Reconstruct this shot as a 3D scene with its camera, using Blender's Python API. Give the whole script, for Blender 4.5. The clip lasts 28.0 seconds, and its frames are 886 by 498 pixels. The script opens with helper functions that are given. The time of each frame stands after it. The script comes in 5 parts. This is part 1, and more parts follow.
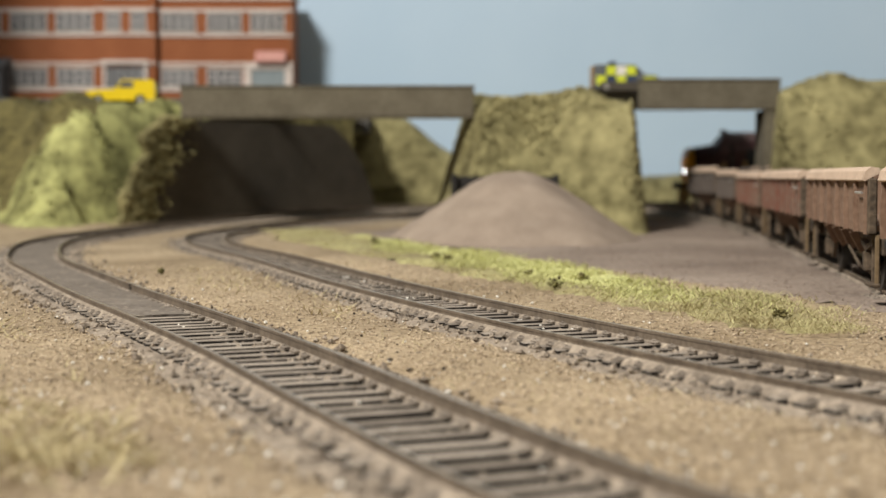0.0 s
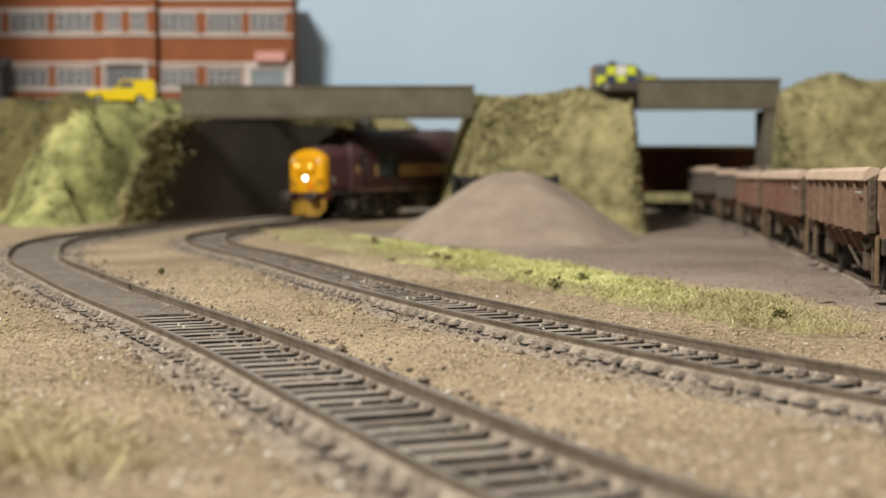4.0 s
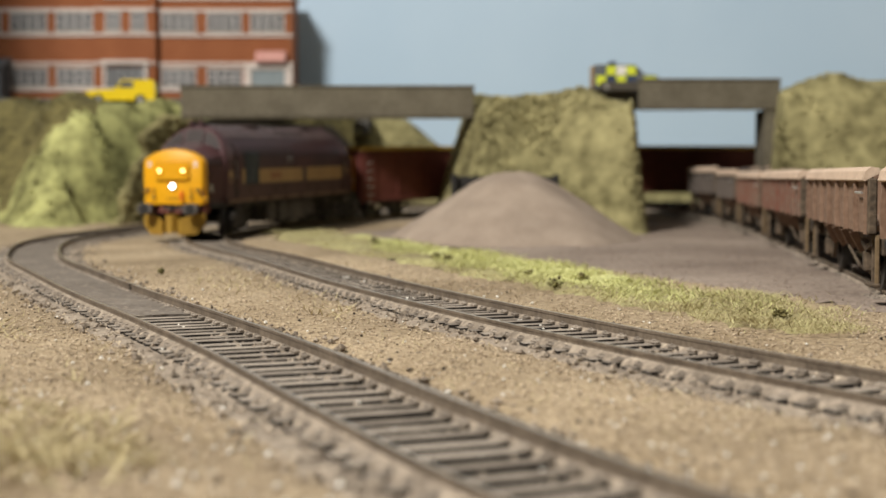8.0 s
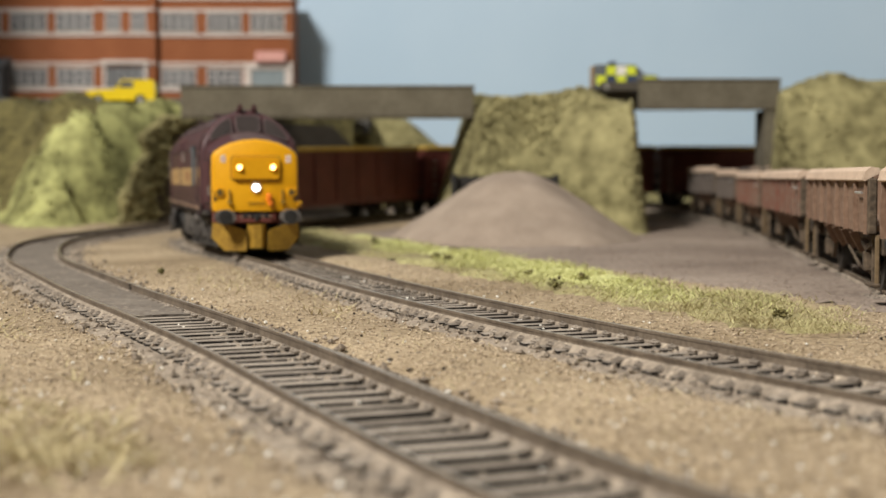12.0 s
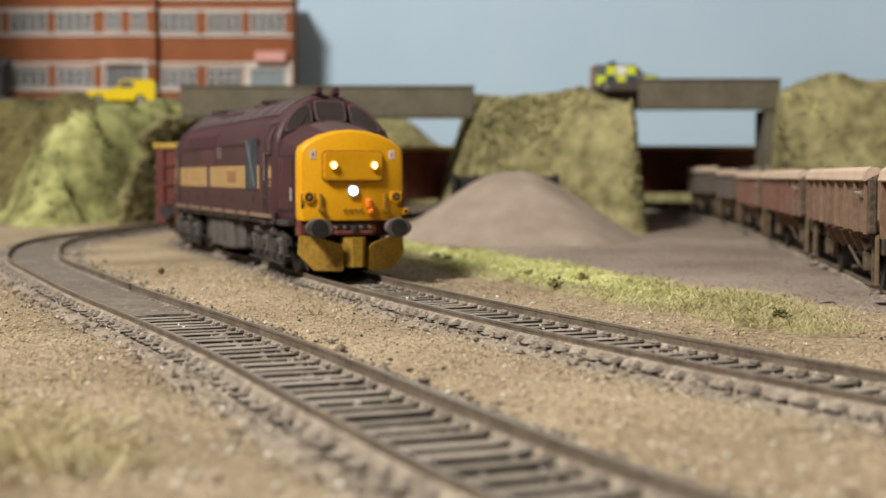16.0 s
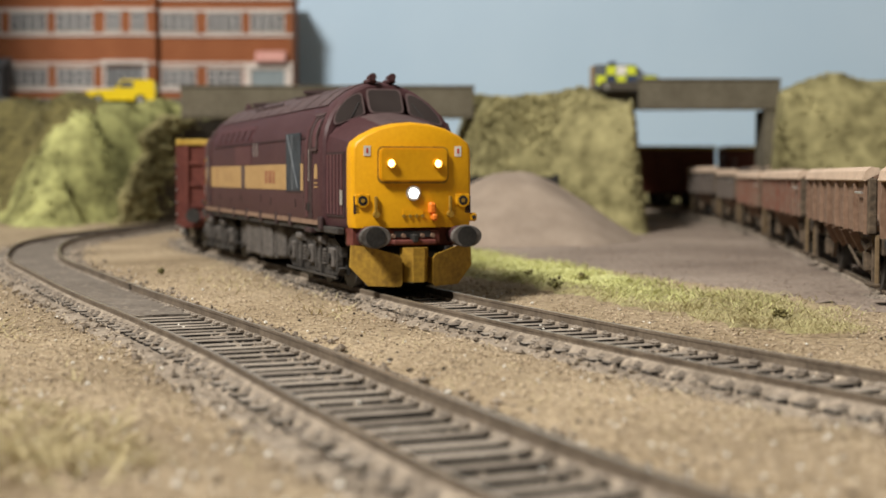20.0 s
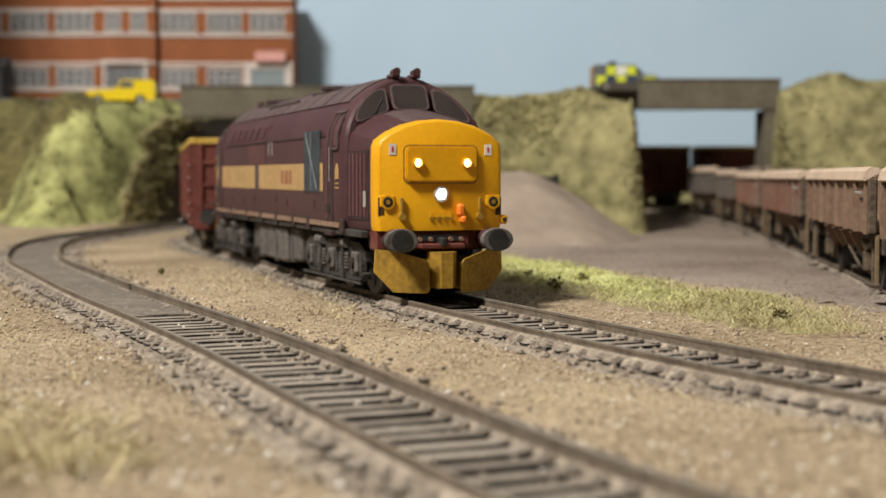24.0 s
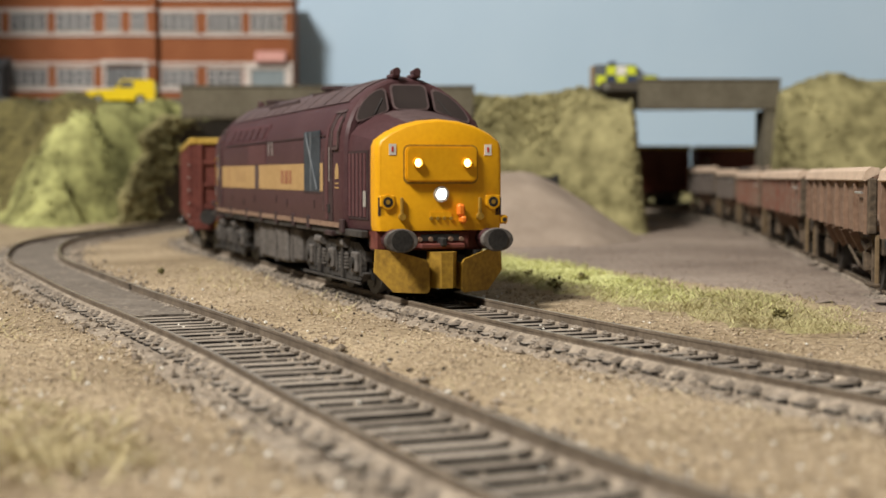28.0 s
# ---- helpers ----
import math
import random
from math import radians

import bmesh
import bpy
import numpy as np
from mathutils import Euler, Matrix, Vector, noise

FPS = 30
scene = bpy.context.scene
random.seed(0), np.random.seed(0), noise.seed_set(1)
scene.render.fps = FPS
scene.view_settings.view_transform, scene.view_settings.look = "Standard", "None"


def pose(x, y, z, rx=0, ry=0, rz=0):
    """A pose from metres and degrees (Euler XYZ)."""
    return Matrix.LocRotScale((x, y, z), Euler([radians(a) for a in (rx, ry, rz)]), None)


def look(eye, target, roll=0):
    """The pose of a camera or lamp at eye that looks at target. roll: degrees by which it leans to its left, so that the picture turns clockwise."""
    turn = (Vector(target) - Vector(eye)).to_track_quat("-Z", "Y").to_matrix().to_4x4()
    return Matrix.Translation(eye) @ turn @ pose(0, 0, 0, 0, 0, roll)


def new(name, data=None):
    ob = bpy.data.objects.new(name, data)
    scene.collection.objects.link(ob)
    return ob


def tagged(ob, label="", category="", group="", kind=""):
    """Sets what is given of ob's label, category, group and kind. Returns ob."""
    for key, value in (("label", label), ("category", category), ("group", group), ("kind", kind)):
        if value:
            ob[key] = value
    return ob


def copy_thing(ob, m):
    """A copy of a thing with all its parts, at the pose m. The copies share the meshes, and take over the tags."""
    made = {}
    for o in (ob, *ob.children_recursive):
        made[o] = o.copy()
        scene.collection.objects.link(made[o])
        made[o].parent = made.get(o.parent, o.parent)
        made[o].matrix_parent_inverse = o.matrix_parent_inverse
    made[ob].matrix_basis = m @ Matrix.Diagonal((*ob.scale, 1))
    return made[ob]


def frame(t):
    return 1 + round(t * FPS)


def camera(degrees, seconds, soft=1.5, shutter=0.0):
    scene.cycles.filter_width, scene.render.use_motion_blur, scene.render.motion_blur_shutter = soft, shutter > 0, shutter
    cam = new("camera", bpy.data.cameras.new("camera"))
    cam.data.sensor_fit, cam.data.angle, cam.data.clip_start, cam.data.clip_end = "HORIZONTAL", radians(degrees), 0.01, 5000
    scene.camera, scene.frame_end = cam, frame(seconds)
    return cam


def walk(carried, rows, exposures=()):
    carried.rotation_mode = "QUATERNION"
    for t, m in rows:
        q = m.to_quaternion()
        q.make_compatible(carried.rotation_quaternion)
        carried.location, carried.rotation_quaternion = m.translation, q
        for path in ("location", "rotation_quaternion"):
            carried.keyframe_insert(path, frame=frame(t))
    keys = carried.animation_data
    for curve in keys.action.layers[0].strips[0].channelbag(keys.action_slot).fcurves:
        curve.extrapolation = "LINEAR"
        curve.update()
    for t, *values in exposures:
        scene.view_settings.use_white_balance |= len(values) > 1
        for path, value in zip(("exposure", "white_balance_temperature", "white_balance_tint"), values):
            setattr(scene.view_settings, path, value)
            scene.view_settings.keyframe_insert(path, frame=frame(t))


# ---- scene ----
# A model railway in 1:76 on a table-top board; lengths below are millimetres times MM.
MM = 0.001
cam = camera(34.83, 28.0)
cam.data.dof.use_dof = True
cam.data.dof.focus_distance = 0.285
cam.data.dof.aperture_fstop = 27.0
EYE = (0, 0, 0.0274)
VIEW = look(EYE, (0, 1, 0.0274 - 0.0520))
walk(cam, [(0, VIEW), (28, VIEW)])

# ---- light: one ceiling lamp panel, plus an added fill, in a closed, pale room ----
world = bpy.data.worlds.new("room_air")
world.use_nodes = True
world.node_tree.nodes["Background"].inputs[0].default_value = (0.8, 0.85, 1, 1)
world.node_tree.nodes["Background"].inputs[1].default_value = 0.02
scene.world = world


def ceiling_lamp(name, x, y, z, tx, ty, tz, size, power, colour):
    data = bpy.data.lights.new(name, "AREA")
    data.shape, data.size, data.energy, data.color = "DISK", size, power, colour
    ob = new(name, data)
    ob.matrix_basis = look((x, y, z), (tx, ty, tz))
    return ob


ceiling_lamp("ceiling_lamp", -0.78, -0.36, 1.22, 0.0, 0.62, 0.0, 0.34, 41, (1, 0.965, 0.90))
# Weak fill, no lamp of the room: added to lift the right side.
ceiling_lamp("ceiling_lamp", 0.25, -0.35, 1.42, 0.1, 0.7, 0.0, 0.6, 2.2, (1, 0.975, 0.93))


# ---- materials ----
def material(name, a, b, rough=0.8, metal=0.0, scale=300, fine=1500, bump=0.2, speck=None, island=0.0, per_object=0.0, contrast=0.5, depth=0.0006, shine=0.4):
    """Two colours mixed by noise at two scales, with relief; speck is an optional third colour in small spots."""
    m = bpy.data.materials.new(name)
    m.use_nodes = True
    nt = m.node_tree
    N, L = nt.nodes, nt.links
    bsdf = N["Principled BSDF"]
    bsdf.inputs["Roughness"].default_value = rough
    bsdf.inputs["Metallic"].default_value = metal
    bsdf.inputs["Specular IOR Level"].default_value = shine
    tc = N.new("ShaderNodeTexCoord")
    n1 = N.new("ShaderNodeTexNoise")
    n1.inputs["Scale"].default_value, n1.inputs["Detail"].default_value = scale, 4
    n2 = N.new("ShaderNodeTexNoise")
    n2.inputs["Scale"].default_value, n2.inputs["Detail"].default_value = fine, 3
    L.new(tc.outputs["Object"], n1.inputs["Vector"])
    L.new(tc.outputs["Object"], n2.inputs["Vector"])
    add = N.new("ShaderNodeMath")
    add.operation = "ADD"
    L.new(n1.outputs["Fac"], add.inputs[0])
    L.new(n2.outputs["Fac"], add.inputs[1])
    value = add.outputs[0]
    for amount, kind, socket in ((island, "ShaderNodeNewGeometry", "Random Per Island"), (per_object, "ShaderNodeObjectInfo", "Random")):
        if amount:
            src = N.new(kind)
            mul = N.new("ShaderNodeMath")
            mul.operation = "MULTIPLY_ADD"
            mul.inputs[1].default_value = amount
            L.new(src.outputs[socket], mul.inputs[0])
            L.new(value, mul.inputs[2])
            sub = N.new("ShaderNodeMath")
            sub.operation = "SUBTRACT"
            sub.inputs[1].default_value = amount / 2
            L.new(mul.outputs[0], sub.inputs[0])
            value = sub.outputs[0]
    ramp = N.new("ShaderNodeMapRange")
    ramp.inputs["From Min"].default_value, ramp.inputs["From Max"].default_value = 1 - contrast / 2, 1 + contrast / 2
    L.new(value, ramp.inputs["Value"])
    mix = N.new("ShaderNodeMix")
    mix.data_type = "RGBA"
    mix.inputs["A"].default_value, mix.inputs["B"].default_value = (*a, 1), (*b, 1)
    L.new(ramp.outputs["Result"], mix.inputs["Factor"])
    colour = mix.outputs["Result"]
    if speck:
        n3 = N.new("ShaderNodeTexNoise")
        n3.inputs["Scale"].default_value, n3.inputs["Detail"].default_value = fine * 0.7, 1
        L.new(tc.outputs["Object"], n3.inputs["Vector"])
        cut = N.new("ShaderNodeMapRange")
        cut.inputs["From Min"].default_value, cut.inputs["From Max"].default_value = 0.64, 0.70
        L.new(n3.outputs["Fac"], cut.inputs["Value"])
        mx = N.new("ShaderNodeMix")
        mx.data_type = "RGBA"
        L.new(cut.outputs["Result"], mx.inputs["Factor"])
        L.new(colour, mx.inputs["A"])
        mx.inputs["B"].default_value = (*speck, 1)
        colour = mx.outputs["Result"]
    L.new(colour, bsdf.inputs["Base Color"])
    if bump:
        bp = N.new("ShaderNodeBump")
        bp.inputs["Strength"].default_value, bp.inputs["Distance"].default_value = bump, depth
        L.new(add.outputs[0], bp.inputs["Height"])
        L.new(bp.outputs["Normal"], bsdf.inputs["Normal"])
    return m


def glow(name, colour, strength):
    m = bpy.data.materials.new(name)
    m.use_nodes = True
    bsdf = m.node_tree.nodes["Principled BSDF"]
    bsdf.inputs["Base Color"].default_value = (*colour, 1)
    bsdf.inputs["Emission Color"].default_value = (*colour, 1)
    bsdf.inputs["Emission Strength"].default_value = strength
    return m


def srgb(r, g, b):
    return tuple(((v / 255) / 12.92 if v <= 10 else ((v / 255 + 0.055) / 1.055) ** 2.4) for v in (r, g, b))


EARTH = material("sandy_earth", (0.22, 0.16, 0.092), (0.50, 0.39, 0.255), 0.95, scale=15, fine=750, bump=1.0, speck=(0.16, 0.115, 0.075), contrast=0.5, depth=0.0010)
GRAIN = material("sand_grains", (0.255, 0.192, 0.125), (0.62, 0.50, 0.355), 0.9, scale=15, island=0.7, bump=0, contrast=0.75)
PALE_GRIT = material("pale_grit", (0.7, 0.66, 0.58), (0.85, 0.82, 0.75), 0.6, bump=0)
# Shade in the sleeper gaps put into a colour; dark crumbs share it.
BED = material("gap_shade_and_crumbs", (0.018, 0.014, 0.011), (0.042, 0.034, 0.027), 0.9, scale=200, fine=900, bump=0.6)
INFILL = material("grey_infill", (0.12, 0.098, 0.078), (0.22, 0.185, 0.15), 0.9, scale=90, fine=700, bump=0.9, speck=(0.32, 0.27, 0.21))
BALLAST = material("track_ballast", (0.155, 0.123, 0.092), (0.375, 0.307, 0.236), 0.9, scale=150, fine=900, island=0.7, bump=0.9, speck=(0.46, 0.38, 0.29), depth=0.0008)
SLEEPER = material("weathered_sleeper", (0.19, 0.157, 0.125), (0.36, 0.305, 0.248), 0.85, scale=200, fine=1400, per_object=0.6, bump=0.5)
RAIL = material("rusty_rail", (0.098, 0.073, 0.052), (0.20, 0.155, 0.112), 0.75, scale=120, fine=900, bump=0.2)
RAIL_TOP = material("worn_rail_head", (0.26, 0.205, 0.145), (0.42, 0.345, 0.26), 0.3, metal=0.5, scale=80, fine=700, bump=0.05)
GRAVEL = material("fine_gravel", (0.16, 0.119, 0.092), (0.35, 0.281, 0.227), 0.95, scale=14, fine=700, bump=0.8, depth=0.0006, contrast=0.5)
PILE = material("heaped_sand", (0.265, 0.205, 0.158), (0.40, 0.318, 0.248), 0.95, scale=60, fine=1300, bump=0.6, depth=0.0006)
SCATTER = material("foliage_scatter", (0.10, 0.086, 0.034), (0.40, 0.355, 0.17), 0.95, scale=24, fine=120, bump=0.35, contrast=0.6, depth=0.002)
CLUMP = material("foliage_clumps", (0.11, 0.094, 0.037), (0.45, 0.40, 0.195), 0.95, scale=24, fine=120, island=0.15, bump=0.2, contrast=0.55, depth=0.001)
BUSH = material("yellow_green_bush", (0.085, 0.078, 0.025), (0.47, 0.47, 0.185), 0.95, scale=22, fine=100, island=0.2, bump=0.35, contrast=0.45, depth=0.003)
# Dark olive: carries the banks' shade as colour, and the weeds' own tone.
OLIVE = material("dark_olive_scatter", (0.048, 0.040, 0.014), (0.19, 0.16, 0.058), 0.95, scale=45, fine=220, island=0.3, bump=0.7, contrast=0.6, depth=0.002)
GRASS = material("static_grass", (0.33, 0.275, 0.14), (0.58, 0.535, 0.28), 0.9, scale=26, fine=400, island=0.6, bump=0.2, contrast=0.6)
VERGE_SOIL = material("mossy_soil", (0.21, 0.165, 0.09), (0.46, 0.43, 0.20), 0.95, scale=34, fine=500, bump=0.9, contrast=0.6, depth=0.001)
BRIGHT = material("bright_turf", (0.40, 0.395, 0.15), (0.72, 0.72, 0.32), 0.95, scale=70, fine=600, island=0.4, bump=1.0, contrast=0.6, depth=0.002)
STRAW = material("straw_fibres", (0.34, 0.275, 0.14), (0.58, 0.49, 0.28), 0.85, island=0.7, bump=0)
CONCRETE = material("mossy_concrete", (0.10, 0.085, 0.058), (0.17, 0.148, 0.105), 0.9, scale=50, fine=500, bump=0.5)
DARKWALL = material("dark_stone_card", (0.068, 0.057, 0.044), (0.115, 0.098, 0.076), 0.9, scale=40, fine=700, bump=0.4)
SKY = material("painted_sky", (0.50, 0.655, 0.805), (0.585, 0.73, 0.87), 0.9, scale=2.2, fine=7, bump=0, contrast=0.7)
BRICK = material("printed_brick", (0.26, 0.083, 0.030), (0.33, 0.115, 0.045), 0.85, scale=60, fine=900, bump=0.1)
STONE = material("pale_stone", (0.60, 0.51, 0.455), (0.72, 0.635, 0.57), 0.85, scale=60, fine=700, bump=0.1)
PINK = material("pink_awning", (0.62, 0.30, 0.26), (0.70, 0.38, 0.32), 0.8, bump=0.1)
PANE = material("window_grey", (0.07, 0.075, 0.08), (0.14, 0.15, 0.155), 0.35, scale=60, fine=200, bump=0)
SHUTTER = material("grey_shutter", (0.22, 0.26, 0.27), (0.27, 0.31, 0.32), 0.6, bump=0.1)
FRAMEGREY = material("window_bars", (0.62, 0.56, 0.53), (0.72, 0.66, 0.62), 0.7, bump=0)
SLATE = material("dark_slate", (0.10, 0.11, 0.12), (0.15, 0.16, 0.17), 0.8)
TARMAC = material("model_tarmac", (0.10, 0.095, 0.085), (0.15, 0.14, 0.125), 0.9, bump=0.3)
MAROON = material("maroon_paint", (0.056, 0.0205, 0.0235), (0.080, 0.035, 0.037), 0.55, scale=40, fine=900, bump=0.03)
MAROON_ROOF = material("dusty_maroon_roof", (0.068, 0.042, 0.041), (0.118, 0.077, 0.075), 0.65, scale=45, fine=600, bump=0.05)
MAROON_DARK = material("dark_maroon_paint", (0.075, 0.026, 0.030), (0.11, 0.045, 0.049), 0.55, scale=50, fine=900, bump=0.03)
BROWN_POST = material("tan_step_timber", (0.13, 0.088, 0.045), (0.21, 0.145, 0.08), 0.85, scale=90, fine=800, bump=0.2)
UNDER_BROWN = material("rusty_running_gear", (0.042, 0.030, 0.020), (0.135, 0.097, 0.064), 0.85, scale=120, fine=800, bump=0.4)
FADED_MARK = material("worn_lettering", (0.33, 0.20, 0.085), (0.42, 0.262, 0.115), 0.6, bump=0)
FAINT_MARK = material("faint_red_lettering", (0.26, 0.10, 0.05), (0.32, 0.14, 0.07), 0.6, bump=0)
GROOVE = material("dark_groove", (0.03, 0.015, 0.015), (0.055, 0.03, 0.03), 0.7, bump=0)
GOLD = material("gold_band", (0.38, 0.235, 0.095), (0.46, 0.295, 0.13), 0.6, scale=60, fine=900, bump=0.03)
YELLOW = material("warning_yellow", (0.70, 0.325, 0.004), (0.76, 0.37, 0.006), 0.42, scale=30, fine=900, bump=0.02)
OLD_YELLOW = material("grime_and_shade_yellow", (0.22, 0.12, 0.014), (0.42, 0.245, 0.028), 0.6, scale=80, fine=900, bump=0.05)
RUBBER = material("dark_buffer_steel", (0.030, 0.028, 0.027), (0.058, 0.055, 0.052), 0.5, metal=0.2, bump=0.05)
FRAME_GREY = material("dusty_underframe", (0.018, 0.015, 0.013), (0.066, 0.058, 0.051), 0.8, scale=160, fine=900, bump=0.4)
TANK_GREY = material("dusty_grey_tank", (0.062, 0.054, 0.048), (0.140, 0.124, 0.112), 0.8, scale=120, fine=800, bump=0.3)
BLACK = material("soot_and_void_black", (0.012, 0.011, 0.010), (0.03, 0.027, 0.024), 0.8, bump=0.1)
GLASS = material("smoky_glazing", (0.030, 0.023, 0.022), (0.06, 0.048, 0.044), 0.3, scale=20, fine=60, bump=0, shine=0.1)
GRILLE = material("blue_grey_grille", (0.028, 0.034, 0.042), (0.055, 0.064, 0.075), 0.5, scale=200, fine=900, bump=0.1, shine=0.15)
SILVER = material("dull_silver", (0.5, 0.48, 0.45), (0.65, 0.62, 0.58), 0.4, metal=0.6, bump=0)
WHITE = material("white_paint", (0.7, 0.66, 0.6), (0.8, 0.76, 0.7), 0.6, bump=0)
ORANGE = material("orange_plastic", (0.75, 0.17, 0.01), (0.85, 0.23, 0.02), 0.5, bump=0)
RED_MARK = material("red_print", (0.5, 0.03, 0.02), (0.6, 0.05, 0.03), 0.6, bump=0)
WAGON_RED = material("weathered_red_wagon", (0.10, 0.026, 0.020), (0.165, 0.047, 0.034), 0.6, scale=60, fine=500, bump=0.08)
WAGON_TOP = material("yellow_top_rail", (0.42, 0.27, 0.045), (0.54, 0.365, 0.08), 0.6, scale=70, fine=500, bump=0.05)
RUST_A = material("rust_brown_side", (0.165, 0.098, 0.064), (0.275, 0.178, 0.122), 0.85, scale=60, fine=700, bump=0.2, contrast=0.6)
RUST_B = material("faded_red_side", (0.19, 0.07, 0.045), (0.21, 0.145, 0.105), 0.85, scale=40, fine=700, bump=0.2, contrast=0.5)
RUST_C = material("grey_brown_side", (0.11, 0.088, 0.073), (0.165, 0.135, 0.115), 0.85, scale=60, fine=800, bump=0.2)
LIP = material("pale_tan_rim", (0.50, 0.37, 0.27), (0.66, 0.50, 0.38), 0.8, scale=90, fine=800, bump=0.1)
CAR_YELLOW = material("yellow_car_paint", (0.78, 0.55, 0.01), (0.84, 0.62, 0.02), 0.35, bump=0)
LIME = material("lime_square", (0.62, 0.68, 0.03), (0.70, 0.76, 0.06), 0.5, bump=0)
NAVY = material("navy_square", (0.03, 0.045, 0.09), (0.05, 0.07, 0.12), 0.5, bump=0)
ROOM = material("pale_room_paint", (0.32, 0.31, 0.295), (0.37, 0.36, 0.345), 0.9, scale=2, fine=30, bump=0.02)
CARPET = material("grey_carpet", (0.16, 0.15, 0.14), (0.22, 0.21, 0.20), 0.95, scale=20, fine=400, bump=0.2)
LAMP_WHITE = glow("headlamp_glow", (1, 0.97, 0.9), 14)
LAMP_WARM = glow("marker_glow", (1, 0.72, 0.24), 6)


# ---- mesh helpers (millimetres in, metres out) ----
STRETCH = [1.0]  # plan scale of the vehicle being built


def part(name, bm, mat, parent=None, label="", smooth=False):
    bmesh.ops.recalc_face_normals(bm, faces=bm.faces)
    bmesh.ops.scale(bm, vec=(MM * STRETCH[0], MM * STRETCH[0], MM), verts=bm.verts)
    me = bpy.data.meshes.new(name)
    bm.to_mesh(me)
    bm.free()
    me.materials.append(mat)
    if smooth:
        me.shade_smooth()
        me.set_sharp_from_angle(angle=radians(smooth if smooth > 1 else 60))
    ob = new(name, me)
    ob.parent = parent
    if label:
        ob["label"] = label
    return ob


def thing(name, x, y, z, rz, label, category, group="", kind=""):
    ob = new(name)
    ob.empty_display_size = 0.01
    ob.matrix_basis = pose(x * MM, y * MM, z * MM, 0, 0, rz)
    return tagged(ob, label, category, group, kind)


def shared(name, mesh, parent, x, y, z, rz=0, rx=0, ry=0):
    ob = new(name, mesh)
    ob.parent = parent
    ob.matrix_basis = pose(x * MM, y * MM, z * MM, rx, ry, rz)
    return ob


def box(bm, x0, x1, y0, y1, z0, z1, bevel=0.0, m=None):
    r = bmesh.ops.create_cube(bm, size=1)
    vs = r["verts"]
    for v in vs:
        v.co = Vector(((x0 + x1) / 2 + v.co.x * (x1 - x0), (y0 + y1) / 2 + v.co.y * (y1 - y0), (z0 + z1) / 2 + v.co.z * (z1 - z0)))
    if m is not None:
        bmesh.ops.transform(bm, matrix=m, verts=vs)
    if bevel:
        es = list({e for v in vs for e in v.link_edges})
        bmesh.ops.bevel(bm, geom=es, offset=bevel, segments=1, affect="EDGES", profile=0.5)
    return bm


def one_box(*a, **k):
    return box(bmesh.new(), *a, **k)


def tube(bm, p, q, r, r2=None, seg=10):
    p, q = Vector(p), Vector(q)
    m = Matrix.Translation((p + q) / 2) @ (q - p).to_track_quat("Z", "Y").to_matrix().to_4x4()
    bmesh.ops.create_cone(bm, cap_ends=True, segments=seg, radius1=r, radius2=r if r2 is None else r2, depth=(q - p).length, matrix=m)
    return bm


def loft(bm, rings, caps=True):
    made = [[bm.verts.new(p) for p in ring] for ring in rings]
    n = len(rings[0])
    for a, b in zip(made, made[1:]):
        for i in range(n):
            bm.faces.new((a[i], a[(i + 1) % n], b[(i + 1) % n], b[i]))
    if caps:
        bm.faces.new(made[0])
        bm.faces.new(made[-1])
    return bm


def plate(bm, pts, to, thick):
    """A flat polygon pts (u, v), put in space by to(u, v, w), thick deep."""
    return loft(bm, [[to(u, v, 0) for u, v in pts], [to(u, v, thick) for u, v in pts]])


def round_rect(u0, u1, v0, v1, r, n=3):
    out = []
    for cu, cv, a0 in ((u1 - r, v1 - r, 0), (u0 + r, v1 - r, 90), (u0 + r, v0 + r, 180), (u1 - r, v0 + r, 270)):
        for k in range(n + 1):
            a = radians(a0 + 90 * k / n)
            out.append((cu + r * math.cos(a), cv + r * math.sin(a)))
    return out


